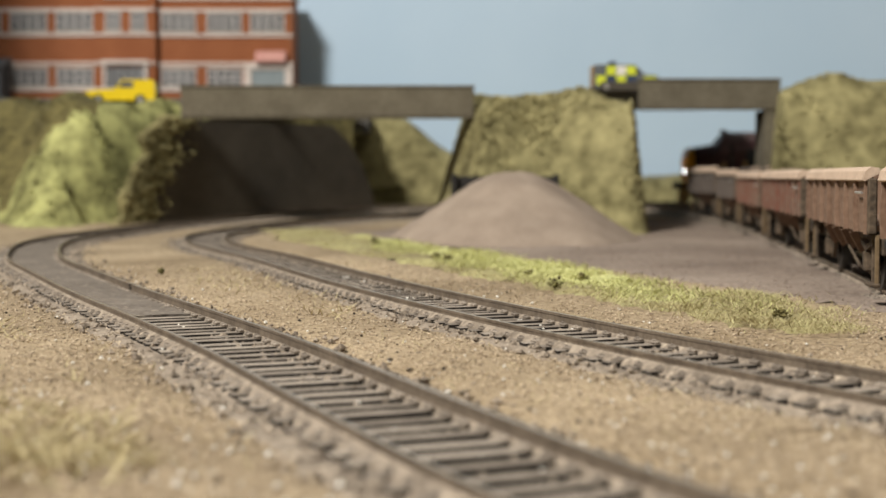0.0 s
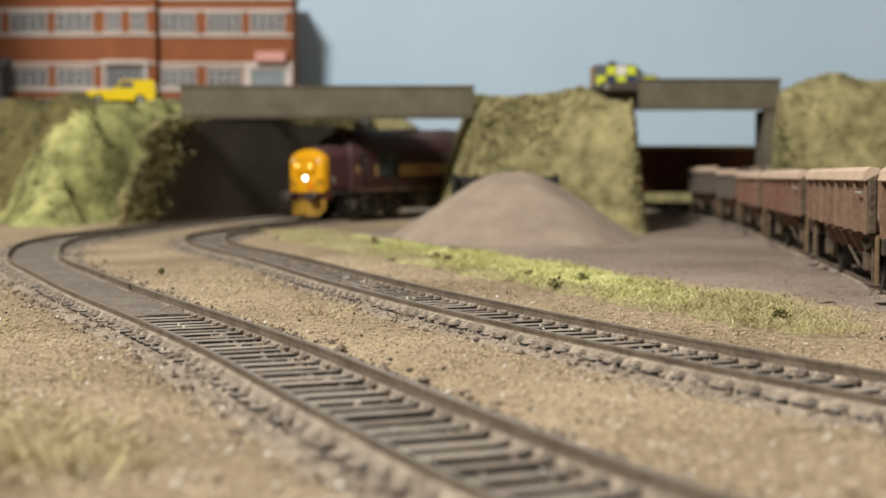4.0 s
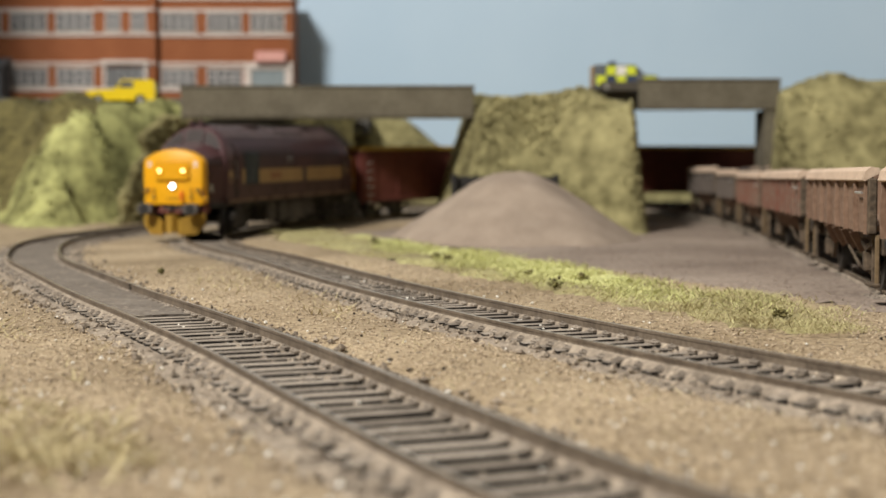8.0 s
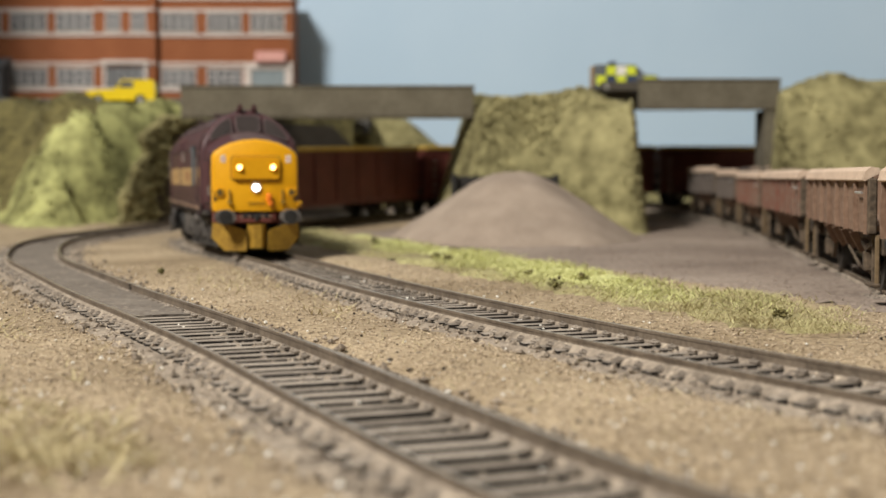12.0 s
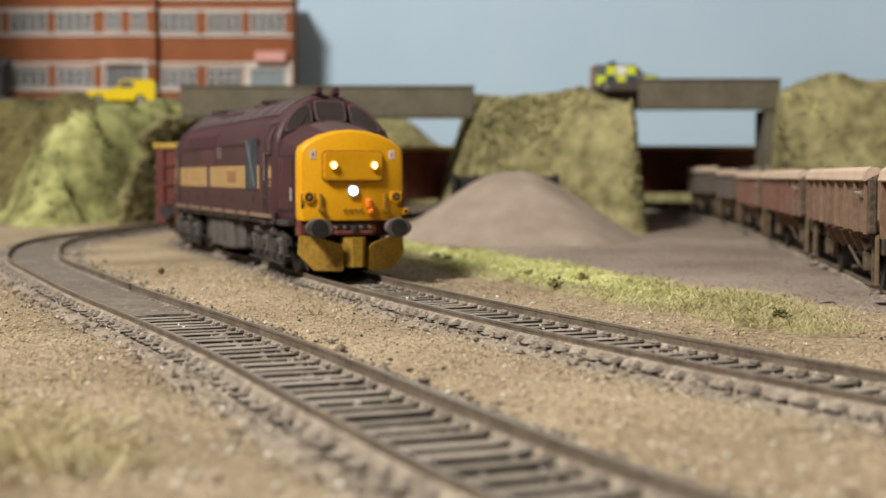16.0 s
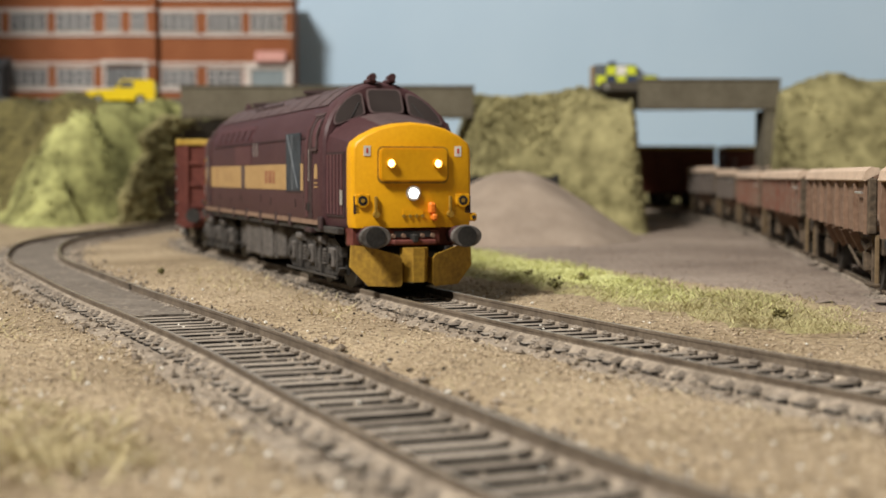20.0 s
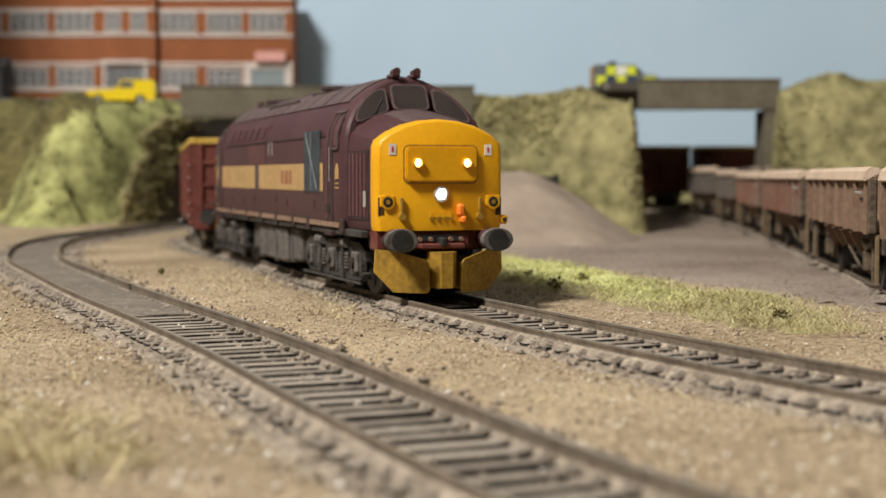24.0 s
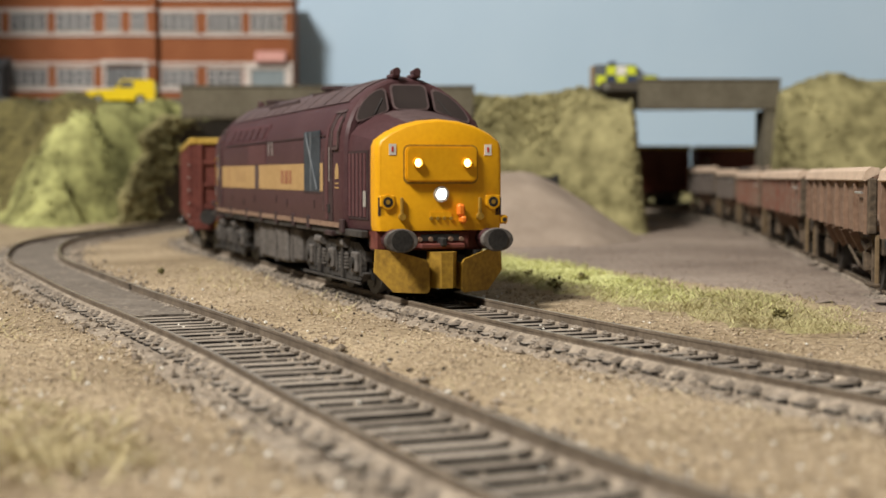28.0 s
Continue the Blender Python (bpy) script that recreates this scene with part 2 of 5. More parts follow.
def scatter(name, points, sizes, mat, parent=None, shape="stone", seed=1, lean=0.0):
    """Many small loose pieces in one mesh: stones, leafy clumps or blades."""
    rng = np.random.default_rng(seed)
    n = len(points)
    if shape == "blade":
        base = np.array([(-0.09, 0, 0), (0.09, 0, 0), (0.05, 0.06, 0.6), (-0.05, 0.06, 0.6), (0.0, 0.22, 1.0)])
        faces = [(0, 1, 2, 3), (3, 2, 4)]
    else:
        base = np.array([(1, 0, 0), (-1, 0, 0), (0, 1, 0), (0, -1, 0), (0, 0, 0.8), (0, 0, -0.8)], float)
        faces = [(0, 2, 4), (2, 1, 4), (1, 3, 4), (3, 0, 4), (2, 0, 5), (1, 2, 5), (3, 1, 5), (0, 3, 5)]
    k = len(base)
    v = np.repeat(base[None], n, 0)
    if shape != "blade":
        v = v * rng.uniform(0.55, 1.25, (n, k, 1))
        ang = rng.uniform(-0.6, 0.6, (n, 1))
        c, s = np.cos(ang), np.sin(ang)
        v = np.stack([v[..., 0], v[..., 1] * c - v[..., 2] * s, v[..., 1] * s + v[..., 2] * c], -1)
    else:
        v[..., 1] += v[..., 2] * rng.uniform(-lean, lean, (n, 1))
        v[..., 0] += v[..., 2] * rng.uniform(-lean, lean, (n, 1))
    ang = rng.uniform(0, 6.283, (n, 1))
    c, s = np.cos(ang), np.sin(ang)
    v = np.stack([v[..., 0] * c - v[..., 1] * s, v[..., 0] * s + v[..., 1] * c, v[..., 2]], -1)
    v = (v * np.asarray(sizes)[:, None, None] + np.asarray(points)[:, None, :]) * MM
    me = bpy.data.meshes.new(name)
    fs = []
    for i in range(n):
        o = i * k
        fs.extend([tuple(o + j for j in f) for f in faces])
    me.from_pydata(v.reshape(-1, 3).tolist(), [], fs)
    me.materials.append(mat)
    ob = new(name, me)
    ob.parent = parent
    return ob


def smooth_step(a, b, v):
    t = np.clip((v - a) / (b - a), 0, 1)
    return t * t * (3 - 2 * t)


def rise(y):
    """The board climbs a little behind the bend."""
    return 7.0 * smooth_step(660, 1020, y)


def noise2(x, y, scale, seed=0.0):
    return noise.noise(Vector((x * scale, y * scale, seed)))


# ---- the lines of the tracks, from the back of the board to the camera ----
def spline(points, n=40):
    p = np.array(points, float)
    p = np.vstack([2 * p[0] - p[1], p, 2 * p[-1] - p[-2]])
    k = (np.arange(n) / n)[:, None]
    out = []
    for i in range(1, len(p) - 2):
        a, b, c, d = p[i - 1:i + 3]
        out.append(0.5 * (2 * b + (c - a) * k + (2 * a - 5 * b + 4 * c - d) * k ** 2 + (3 * b - a - 3 * c + d) * k ** 3))
    out.append(p[-2:-1])
    return np.vstack(out)


class Line:
    def __init__(self, points):
        self.p = spline(points)
        self.s = np.r_[0, np.cumsum(np.hypot(*np.diff(self.p, axis=0).T))]
        self.length = self.s[-1]

    def at(self, s):
        x, y = np.interp(s, self.s, self.p[:, 0]), np.interp(s, self.s, self.p[:, 1])
        return np.array((x, y, rise(y)))

    def way(self, s):
        d = self.at(s + 1) - self.at(s - 1)
        return d / np.linalg.norm(d)

    def side(self, s, off):
        w = self.way(s)
        return self.at(s) + off * np.array((-w[1], w[0], 0))

    def before(self, s, chord):
        """The place on the line a straight chord behind s."""
        lo, hi = s - chord * 1.2, s - chord * 0.7
        a = self.at(s)
        for _ in range(30):
            m = (lo + hi) / 2
            if np.linalg.norm(self.at(m) - a) > chord:
                lo = m
            else:
                hi = m
        return m

    def near(self, x, y):
        return np.hypot(self.p[:, 0] - x, self.p[:, 1] - y).min()


MAIN = Line([(1900, 1003), (1361, 1003), (778, 1003), (467, 1003), (330, 1003.5), (245, 1004), (178, 1001), (110, 979), (49, 938), (-5, 888), (-53, 832),
             (-88, 774), (-106.5, 707), (-108, 643), (-91, 568), (-58.5, 482), (-20.5, 369), (16, 275), (53, 195), (95, 122), (146, 58), (215, -35)])
OUTER = Line([(800, 1122), (480, 1120), (330, 1115), (210, 1098), (110, 1062), (25, 1010), (-42, 948), (-96, 880), (-136, 806), (-160, 735), (-170, 665),
              (-168, 603), (-157, 544), (-136, 471), (-110, 408), (-81, 340), (-52, 277), (-29, 225), (-8, 172), (13, 123), (34, 90), (75, 20), (120, -60)])
SIDING = Line([(140, 945), (162, 870), (169, 800), (166, 720), (151, 601), (129, 431), (114, 328), (94, 190), (72, 40)])


# ---- room and board ----
def slab(name, x0, x1, y0, y1, z0, z1, mat, label, category):
    return tagged(part(name, one_box(x0, x1, y0, y1, z0, z1), mat), label, category, kind="structure")


slab("floor", -2200, 2200, -1900, 1700, -1020, -1000, CARPET, "grey carpet floor of the hobby room", "floor")
slab("ceiling", -2200, 2200, -1900, 1700, 1500, 1520, ROOM, "pale painted ceiling of the hobby room", "ceiling")
slab("wall_north", -2200, 2200, 1700, 1720, -1000, 1500, ROOM, "pale painted wall behind the layout", "wall")
slab("wall_south", -2200, 2200, -1920, -1900, -1000, 1500, ROOM, "pale painted wall of the room", "wall")
slab("wall_west", -2220, -2200, -1900, 1700, -1000, 1500, ROOM, "pale painted wall of the room", "wall")
slab("wall_east", 2200, 2220, -1900, 1700, -1000, 1500, ROOM, "pale painted wall of the room", "wall")


def backdrop():
    bm = bmesh.new()
    rows = []
    for y in (1314, 1320):
        rows.append([bm.verts.new((x, y, z)) for x, z in ((-1000, -40), (1900, -40), (1900, 520), (-1000, 520))])
    for r in rows:
        bm.faces.new(r)
    for i in range(4):
        bm.faces.new((rows[0][i], rows[0][(i + 1) % 4], rows[1][(i + 1) % 4], rows[1][i]))
    tagged(part("backdrop", bm, SKY), "pale blue painted sky backscene board", "backdrop", kind="structure")


backdrop()
# Board out of view, added to throw shade on the left bank and building.
slab("backdrop_wing", -456, -450, 900, 1313, -40, 520, SKY, "unseen blue board added to shade the left side", "backdrop")


def ground_height(x, y):
    z = -2.9 + rise(y) + 0.45 * noise2(x, y, 0.05) + 0.25 * noise2(x, y, 0.17, 3)
    if y < 700:
        d = min(MAIN.near(x, y), OUTER.near(x, y))
        z -= 3.6 * smooth_step(15.5, 12, d)
        z += 0.7 * smooth_step(15, 28, d)
        if x < 0:
            z += 1.2 * smooth_step(25, 70, OUTER.near(x, y)) * smooth_step(10, -40, x)
    return float(z)


def ground():
    xs = np.r_[np.arange(-900, -260, 40), np.arange(-260, 260, 5), np.arange(260, 1800, 60)]
    ys = np.r_[np.arange(-260, 60, 20), np.arange(60, 520, 4), np.arange(520, 760, 8), np.arange(760, 1321, 25)]
    verts = [(x * MM, y * MM, ground_height(x, y) * MM) for y in ys for x in xs]
    w = len(xs)
    faces = [(j * w + i, j * w + i + 1, (j + 1) * w + i + 1, (j + 1) * w + i) for j in range(len(ys) - 1) for i in range(w - 1)]
    me = bpy.data.meshes.new("ground")
    me.from_pydata(verts, [], faces)
    me.materials.append(EARTH)
    me.shade_smooth()
    tagged(new("ground", me), "sandy brown scenic ground of the layout board", "ground", kind="structure")
    tagged(part("board", one_box(-900, 1800, -260, 1320, -40, -9), CARPET), "plywood layout board under the scenery", "board", kind="structure")


ground()


# ---- tracks ----
def sweep(line, off, profile, s0, s1, step, dz=0.0):
    rings = []
    for s in np.arange(s0, s1, step):
        w = line.way(s)
        c = line.side(s, off)
        rings.append([(c[0] - w[1] * u, c[1] + w[0] * u, c[2] + v + dz) for u, v in profile])
    return loft(bmesh.new(), rings)


RAIL_PROFILE = [(-0.6, -2.55), (0.6, -2.55), (0.6, -2.3), (0.22, -2.05), (0.22, -0.62), (0.36, -0.48), (0.36, -0.02), (-0.36, -0.02), (-0.36, -0.48), (-0.22, -0.62), (-0.22, -2.05), (-0.6, -2.3)]
HEAD_PROFILE = [(-0.34, -0.05), (0.34, -0.05), (0.29, 0.04), (-0.29, 0.04)]
GAUGE = 8.78


def sleeper_mesh():
    bm = one_box(-1.2, 1.2, -12.8, 12.8, -5.3, -2.5)
    # Side faces take BED: gap shade painted on, tops keep the sleeper colour.
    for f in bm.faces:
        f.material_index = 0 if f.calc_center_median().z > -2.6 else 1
    for y in (-GAUGE, GAUGE):
        for o in (-1.3, 1.3):
            box(bm, -1.0, 1.0, y + o - 0.6, y + o + 0.6, -2.6, -1.9, bevel=0.25)
            tube(bm, (0, y + o * 1.15, -2.1), (0, y + o * 1.15, -1.75), 0.35, seg=6)
    for v in bm.verts:
        v.co += Vector((0, 0, 0.12 * noise.noise(v.co * 0.9)))
    bmesh.ops.scale(bm, vec=(MM, MM, MM), verts=bm.verts)
    me = bpy.data.meshes.new("sleeper")
    bm.to_mesh(me)
    bm.free()
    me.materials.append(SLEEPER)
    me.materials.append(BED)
    return me


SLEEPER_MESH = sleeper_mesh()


def track(line, s0, s1, label, pitch=5.6, ballast_from=0.0, seed=1, stones=5200, filled=0.25):
    t = thing("railway_track", 0, 0, 0, 0, label, "railway track", group="tracks", kind="structure")
    for off in (-GAUGE, GAUGE):
        rail = part("rail", sweep(line, off, RAIL_PROFILE, s0, s1, 6), RAIL, t, "rust-brown model rail")
        part("rail_head", sweep(line, off, HEAD_PROFILE, s0, s1, 6), RAIL_TOP, rail, "dull worn top of the rail")
    # Bed coloured near-black to stand for the shade between sleepers.
    part("trackbed", sweep(line, 0, [(-13.4, -7), (13.4, -7), (13.4, -5.2), (-13.4, -5.2)], s0, s1, 8), BED, t, "bed coloured with the shade between the sleepers")
    for e in (-1, 1):
        part("ballast_shoulder", sweep(line, 0, [(e * 9.2, -7), (e * 20, -7), (e * 20, -3.9), (e * 16.5, -2.75), (e * 14.2, -2.35), (e * 12.8, -2.5), (e * 11, -3.1), (e * 9.2, -2.6)], s0, s1, 8), BALLAST, t, "grey-brown ballast shoulder")
    part("ballast_fillet", sweep(line, 0, [(7.3, -5.1), (8.5, -5.1), (8.5, -1.7), (8.0, -2.0), (7.4, -2.9)], s0, s1, 8), BALLAST, t, "dusty ballast banked inside the rail")
    for e in (-1, 1):
        part("rail_fillet", sweep(line, 0, [(e * 9.1, -5), (e * 11.4, -5), (e * 10.6, -2.2), (e * 9.8, -1.5), (e * 9.1, -1.1)], s0, s1, 8), BALLAST, t, "dusty ballast banked outside the rail")
    rng = np.random.default_rng(seed)
    pts, sizes = [], []
    for _ in range(stones):
        s = rng.uniform(max(s0, s1 - 800), s1)
        a = rng.uniform(0, 1)
        if a < 0.62:
            off = rng.choice((-1, 1)) * (10.4 + abs(rng.normal(0, 4.2)))
            z = -2.55
        else:
            off = rng.normal(5.2, 2.6)
            z = -2.7
            if off > 7.6 or rng.uniform() > filled * 3 * (0.5 + 0.5 * math.sin(s * 0.045 + seed)):
                continue
        p = line.side(s, off)
        r = 0.25 + 0.75 * rng.uniform() ** 1.5
        pts.append((p[0], p[1], p[2] + z + 0.25 * r))
        sizes.append(r)
    chips = [line.side(rng.uniform(max(s0, s1 - 620), s1), rng.normal(0, 11)) for _ in range(stones // 45)]
    tagged(scatter("chips", [(p[0], p[1], p[2] - 2.2) for p in chips], rng.uniform(0.2, 0.55, len(chips)), PALE_GRIT, t, seed=seed + 9), kind="stuff")
    tagged(scatter("ballast_stones", pts, sizes, BALLAST, t, seed=seed), kind="stuff")
    # crumbs of ballast lodged between the sleepers, thickest against the rail
    lumps, lsz = [], []
    for s in np.arange(s1 - pitch / 2, max(s0, s1 - 640), -pitch):
        for off, chance, r in ((6.6, 0.95, 1.0), (5.2, 0.75, 0.8), (3.9, 0.4, 0.7), (-9.9, 0.9, 0.8), (-12.6, 0.8, 1.0), (9.9, 0.9, 0.8), (12.7, 0.8, 1.0), (-1.0, 0.12, 0.7), (1.6, 0.16, 0.7)):
            if rng.uniform() < chance * (0.75 + 0.35 * math.sin(s * 0.06 + seed)):
                for _ in range(2):
                    p = line.side(s + rng.normal(0, 0.8), off + rng.normal(0, 0.55))
                    lumps.append((p[0], p[1], p[2] - 2.75 + rng.uniform(-0.5, 0.35)))
                    lsz.append(r * rng.uniform(0.6, 1.15))
    tagged(scatter("lodged_ballast", lumps, lsz, BALLAST, t, seed=seed + 20), kind="stuff")
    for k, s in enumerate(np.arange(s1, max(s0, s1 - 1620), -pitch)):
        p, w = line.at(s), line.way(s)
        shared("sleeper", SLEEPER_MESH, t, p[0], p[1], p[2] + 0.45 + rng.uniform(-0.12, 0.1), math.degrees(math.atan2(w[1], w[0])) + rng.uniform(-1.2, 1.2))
    return t


# ---- planted hills ----
def leafy(name, fn, x0, x1, y0, y1, step, label, clumps, seed, size=(0.5, 1.5), floor=-4.0, leaf=None, shady=None):
    """A rounded hill as a height sheet with scatter foliage stuck on it."""
    h = thing(name, 0, 0, 0, 0, label, "planted hill")
    xs, ys = np.arange(x0, x1 + 1, step), np.arange(y0, y1 + 1, step)
    zz = np.array([[fn(x, y) for x in xs] for y in ys])
    bm = bmesh.new()
    grid = {}
    for j, y in enumerate(ys):
        for i, x in enumerate(xs):
            if zz[j, i] > floor - 3:
                n = min(1, max(0, (zz[j, i] + 6) / 18)) * (7.5 * noise2(x + 0.6 * zz[j, i], y, 0.036, seed) + 2.2 * noise2(x + zz[j, i], y, 0.13, seed))
                grid[i, j] = bm.verts.new((x + 1.5 * noise2(x, y, 0.2, 7), y + n * 0.6, max(zz[j, i] + n, -6 + rise(y))))
    for i, j in grid:
        q = [grid.get(k) for k in ((i, j), (i + 1, j), (i + 1, j + 1), (i, j + 1))]
        if all(q):
            bm.faces.new(q)
    mound = part("earth_mound", bm, leaf or SCATTER, h, "olive-green scatter over a plaster mound", smooth=True)
    # shady picks faces whose shade is put into the foliage colour
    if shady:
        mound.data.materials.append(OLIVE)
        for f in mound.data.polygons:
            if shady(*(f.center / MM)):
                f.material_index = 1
    rng = np.random.default_rng(seed)
    pts, sizes = [], []
    tries = 0
    while len(pts) < clumps and tries < clumps * 12:
        tries += 1
        x, y = rng.uniform(x0, x1), rng.uniform(y0, y1)
        z = fn(x, y)
        if z <= floor + 6:
            continue
        slope = abs(fn(x + 3, y) - z) / 3 + abs(fn(x, y + 3) - z) / 3
        if rng.uniform() > 0.25 + slope * 0.5:
            continue
        if noise2(x + z, y - z, 0.035, seed + 5) < rng.uniform(-0.7, 0.15):
            continue
        pts.append((x, y + rng.uniform(-1, 1), z + rng.uniform(-1.2, 0.9) + min(1, max(0, (z + 6) / 18)) * 7.5 * noise2(x + 0.6 * z, y, 0.036, seed)))
        sizes.append(rng.uniform(*size))
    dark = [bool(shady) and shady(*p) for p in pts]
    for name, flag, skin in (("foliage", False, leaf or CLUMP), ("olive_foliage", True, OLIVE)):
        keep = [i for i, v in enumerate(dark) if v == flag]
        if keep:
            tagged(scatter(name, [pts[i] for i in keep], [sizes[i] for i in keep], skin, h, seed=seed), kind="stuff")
    return h


def mid_hill(x, y):
    edge = 0.1400 * y
    foot = 702 + 22 * float(smooth_step(-4, 6, x)) * float(smooth_step(92, 52, x))
    ramps = (smooth_step(0, 29, x + 0.12 * (y - 770)), smooth_step(edge + 4, edge - 6, x), smooth_step(foot, foot + 44, y), smooth_step(884, 850, y))
    z = -6 + (78 - 0.055 * x) * float(min(ramps))
    return z + (2.0 * math.sin(x * 0.11) if z > 40 else 0)


def left_hill(x, y):
    foot = 780 + 22 * float(smooth_step(-222, -258, x)) - 22 * float(smooth_step(-185, -205, x)) * float(smooth_step(-262, -225, x))
    z = -6 + 80 * float(smooth_step(foot, foot + 95, y))
    edge = -195 + 0.70 * (y - 807) + 14 * noise2(x, y, 0.05, 17)
    z = min(z, -6 + 82 * float(smooth_step(edge + 6, edge - 44, x)))
    return z


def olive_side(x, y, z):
    """Where shade is put into the bank's colour as dark olive; the yellow-green bush grows up across it."""
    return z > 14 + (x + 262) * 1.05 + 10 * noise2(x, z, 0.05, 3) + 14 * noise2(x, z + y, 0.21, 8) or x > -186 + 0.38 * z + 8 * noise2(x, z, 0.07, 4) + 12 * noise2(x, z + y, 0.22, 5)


def right_hill(x, y):
    edge = 0.2295 * y
    top = 80 + 7 * float(smooth_step(edge + 6, edge + 36, x))
    z = -6 + top * float(smooth_step(745, 800, y)) * float(smooth_step(edge - 1, edge + 6, x))
    return z + 3.5 * math.sin(x * 0.06 + 1.2) if z > 20 else z


def back_hill(x, y):
    top = 79 - 34 * float(smooth_step(-50, 12, x)) - 20 * float(smooth_step(12, 150, x))
    return -6 + (top + 6) * float(smooth_step(1140, 1190, y)) * float(smooth_step(-150, -95, x))


def hills():
    leafy("planted_hill", mid_hill, -10, 124, 700, 880, 4, "steep hill with olive foliage between the two bridges", 11000, 11)
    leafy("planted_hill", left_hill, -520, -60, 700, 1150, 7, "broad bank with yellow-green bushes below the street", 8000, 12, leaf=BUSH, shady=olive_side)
    leafy("planted_hill", right_hill, 178, 520, 735, 1000, 6, "tall bank with olive bushes beside the siding", 8000, 13)
    # Lower left of the back bank gets its shade as dark olive colour.
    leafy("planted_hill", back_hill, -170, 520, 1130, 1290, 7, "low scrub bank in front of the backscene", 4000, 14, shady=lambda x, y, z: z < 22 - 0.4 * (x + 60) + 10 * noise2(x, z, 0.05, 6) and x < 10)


hills()


# ---- bridges ----
def concrete_beam(bm, x0, x1, y0, y1, z0, z1):
    box(bm, x0, x1, y0, y1, z0, z1, bevel=0.5)


def left_bridge():
    b = thing("road_bridge", 0, 800, 0, 0, "weathered dark concrete road bridge over the tracks", "bridge")
    part("parapet", one_box(-148, 17.5, 0, 6, 60.7, 77, bevel=0.5), CONCRETE, b, "mossy grey-brown concrete parapet")
    part("coping", one_box(-148.6, 18, -0.8, 6.8, 77.1, 78.2, bevel=0.3), CONCRETE, b)
    part("lower_ledge", one_box(-148.4, 17.8, -0.7, 5.9, 59.6, 60.6, bevel=0.2), CONCRETE, b)
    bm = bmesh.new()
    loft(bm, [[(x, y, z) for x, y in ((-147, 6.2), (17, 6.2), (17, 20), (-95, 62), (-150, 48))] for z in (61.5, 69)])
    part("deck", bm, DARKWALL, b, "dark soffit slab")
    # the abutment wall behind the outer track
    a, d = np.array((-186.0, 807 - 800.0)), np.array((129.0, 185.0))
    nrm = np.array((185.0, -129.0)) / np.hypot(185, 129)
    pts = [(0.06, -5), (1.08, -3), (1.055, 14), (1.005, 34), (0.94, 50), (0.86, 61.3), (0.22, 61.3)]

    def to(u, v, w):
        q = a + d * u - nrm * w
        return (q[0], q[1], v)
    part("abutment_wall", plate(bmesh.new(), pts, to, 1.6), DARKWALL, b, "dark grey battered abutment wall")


def right_bridge():
    b = thing("road_bridge", 150, 805, 0, 0, "weathered concrete bridge with a square opening", "bridge")
    part("parapet", one_box(-38.5, 41.6, 0, 6, 64.8, 81.3, bevel=0.5), CONCRETE, b, "mossy grey-brown concrete parapet")
    part("coping", one_box(-39, 42.1, -0.8, 6.8, 81.4, 82.4, bevel=0.3), CONCRETE, b)
    # Slab hidden behind the parapet, added to keep lamp light off the train.
    part("deck", one_box(-60, 41, 6.2, 256, 76.2, 81), DARKWALL, b, "unseen road slab added to shade the line")
    part("pier", one_box(33.2, 41, 1, 26, -5, 64.7, bevel=0.4), CONCRETE, b, "dark concrete pier")


left_bridge()
right_bridge()


def overhanging_bush():
    """Olive scatter that spills over the near edge of the abutment."""
    rng = np.random.default_rng(51)
    nx, ny = 185.0 / 225.5, -129.0 / 225.5
    pts, sizes = [], []
    for _ in range(5200):
        v = rng.uniform(-4, 62)
        u = 0.03 + 0.16 * (v + 5) / 66 + abs(rng.normal(0, 0.05)) - 0.07 + 0.05 * noise2(v, 0, 0.09, 3)
        w = rng.uniform(0.5, 5.0)
        pts.append((-186 + 129 * u + nx * w, 807 + 185 * u + ny * w, v))
        sizes.append(rng.uniform(0.9, 2.2))
    tagged(scatter("overhanging_bush", pts, sizes, SCATTER, seed=52), "dark olive bush spilling over the abutment edge", "bush", kind="stuff")


overhanging_bush()


# ---- sand heap, storage bay, gravel yard ----
def sand_heap():
    bm = bmesh.new()
    rings = []
    for k in range(19):
        r = k / 18
        z = 39.0 * (1 - r) - 2.5
        rings.append([])
        for i in range(56):
            a = 2 * math.pi * i / 56
            q = r * (1 + 0.10 * noise2(math.cos(a) * 2, math.sin(a) * 2, 1, 4))
            x, y = 33 + 60 * q * math.cos(a), 662 + 84 * q * math.sin(a)
            rings[-1].append((x, y, min(z, 29.2 - 4 * r * r) - 1.2 * math.exp(-((r - 0.2) / 0.08) ** 2) + 0.9 * noise2(x, y, 0.09, 9) + 0.4 * noise2(x, y, 0.3, 2)))
    loft(bm, rings, caps=False)
    bm.faces.new([v for v in list(bm.verts)[:56]])
    tagged(part("sand_cone", bm, PILE, smooth=True), "tall cone of pale brown sand in the yard", "sand heap")


def storage_bay():
    b = thing("storage_bay", 31, 709, 0, 0, "dark timber storage bay behind the sand heap", "storage bay")
    for k in range(4):
        part("plank", one_box(-27, 27, 0, 3, -3 + 7.6 * k, 4.2 + 7.6 * k, bevel=0.3), BLACK, b)
    for x in (-27, 24):
        part("post", one_box(x, x + 3, -3.2, -0.1, -4, 28, bevel=0.3), BLACK, b)


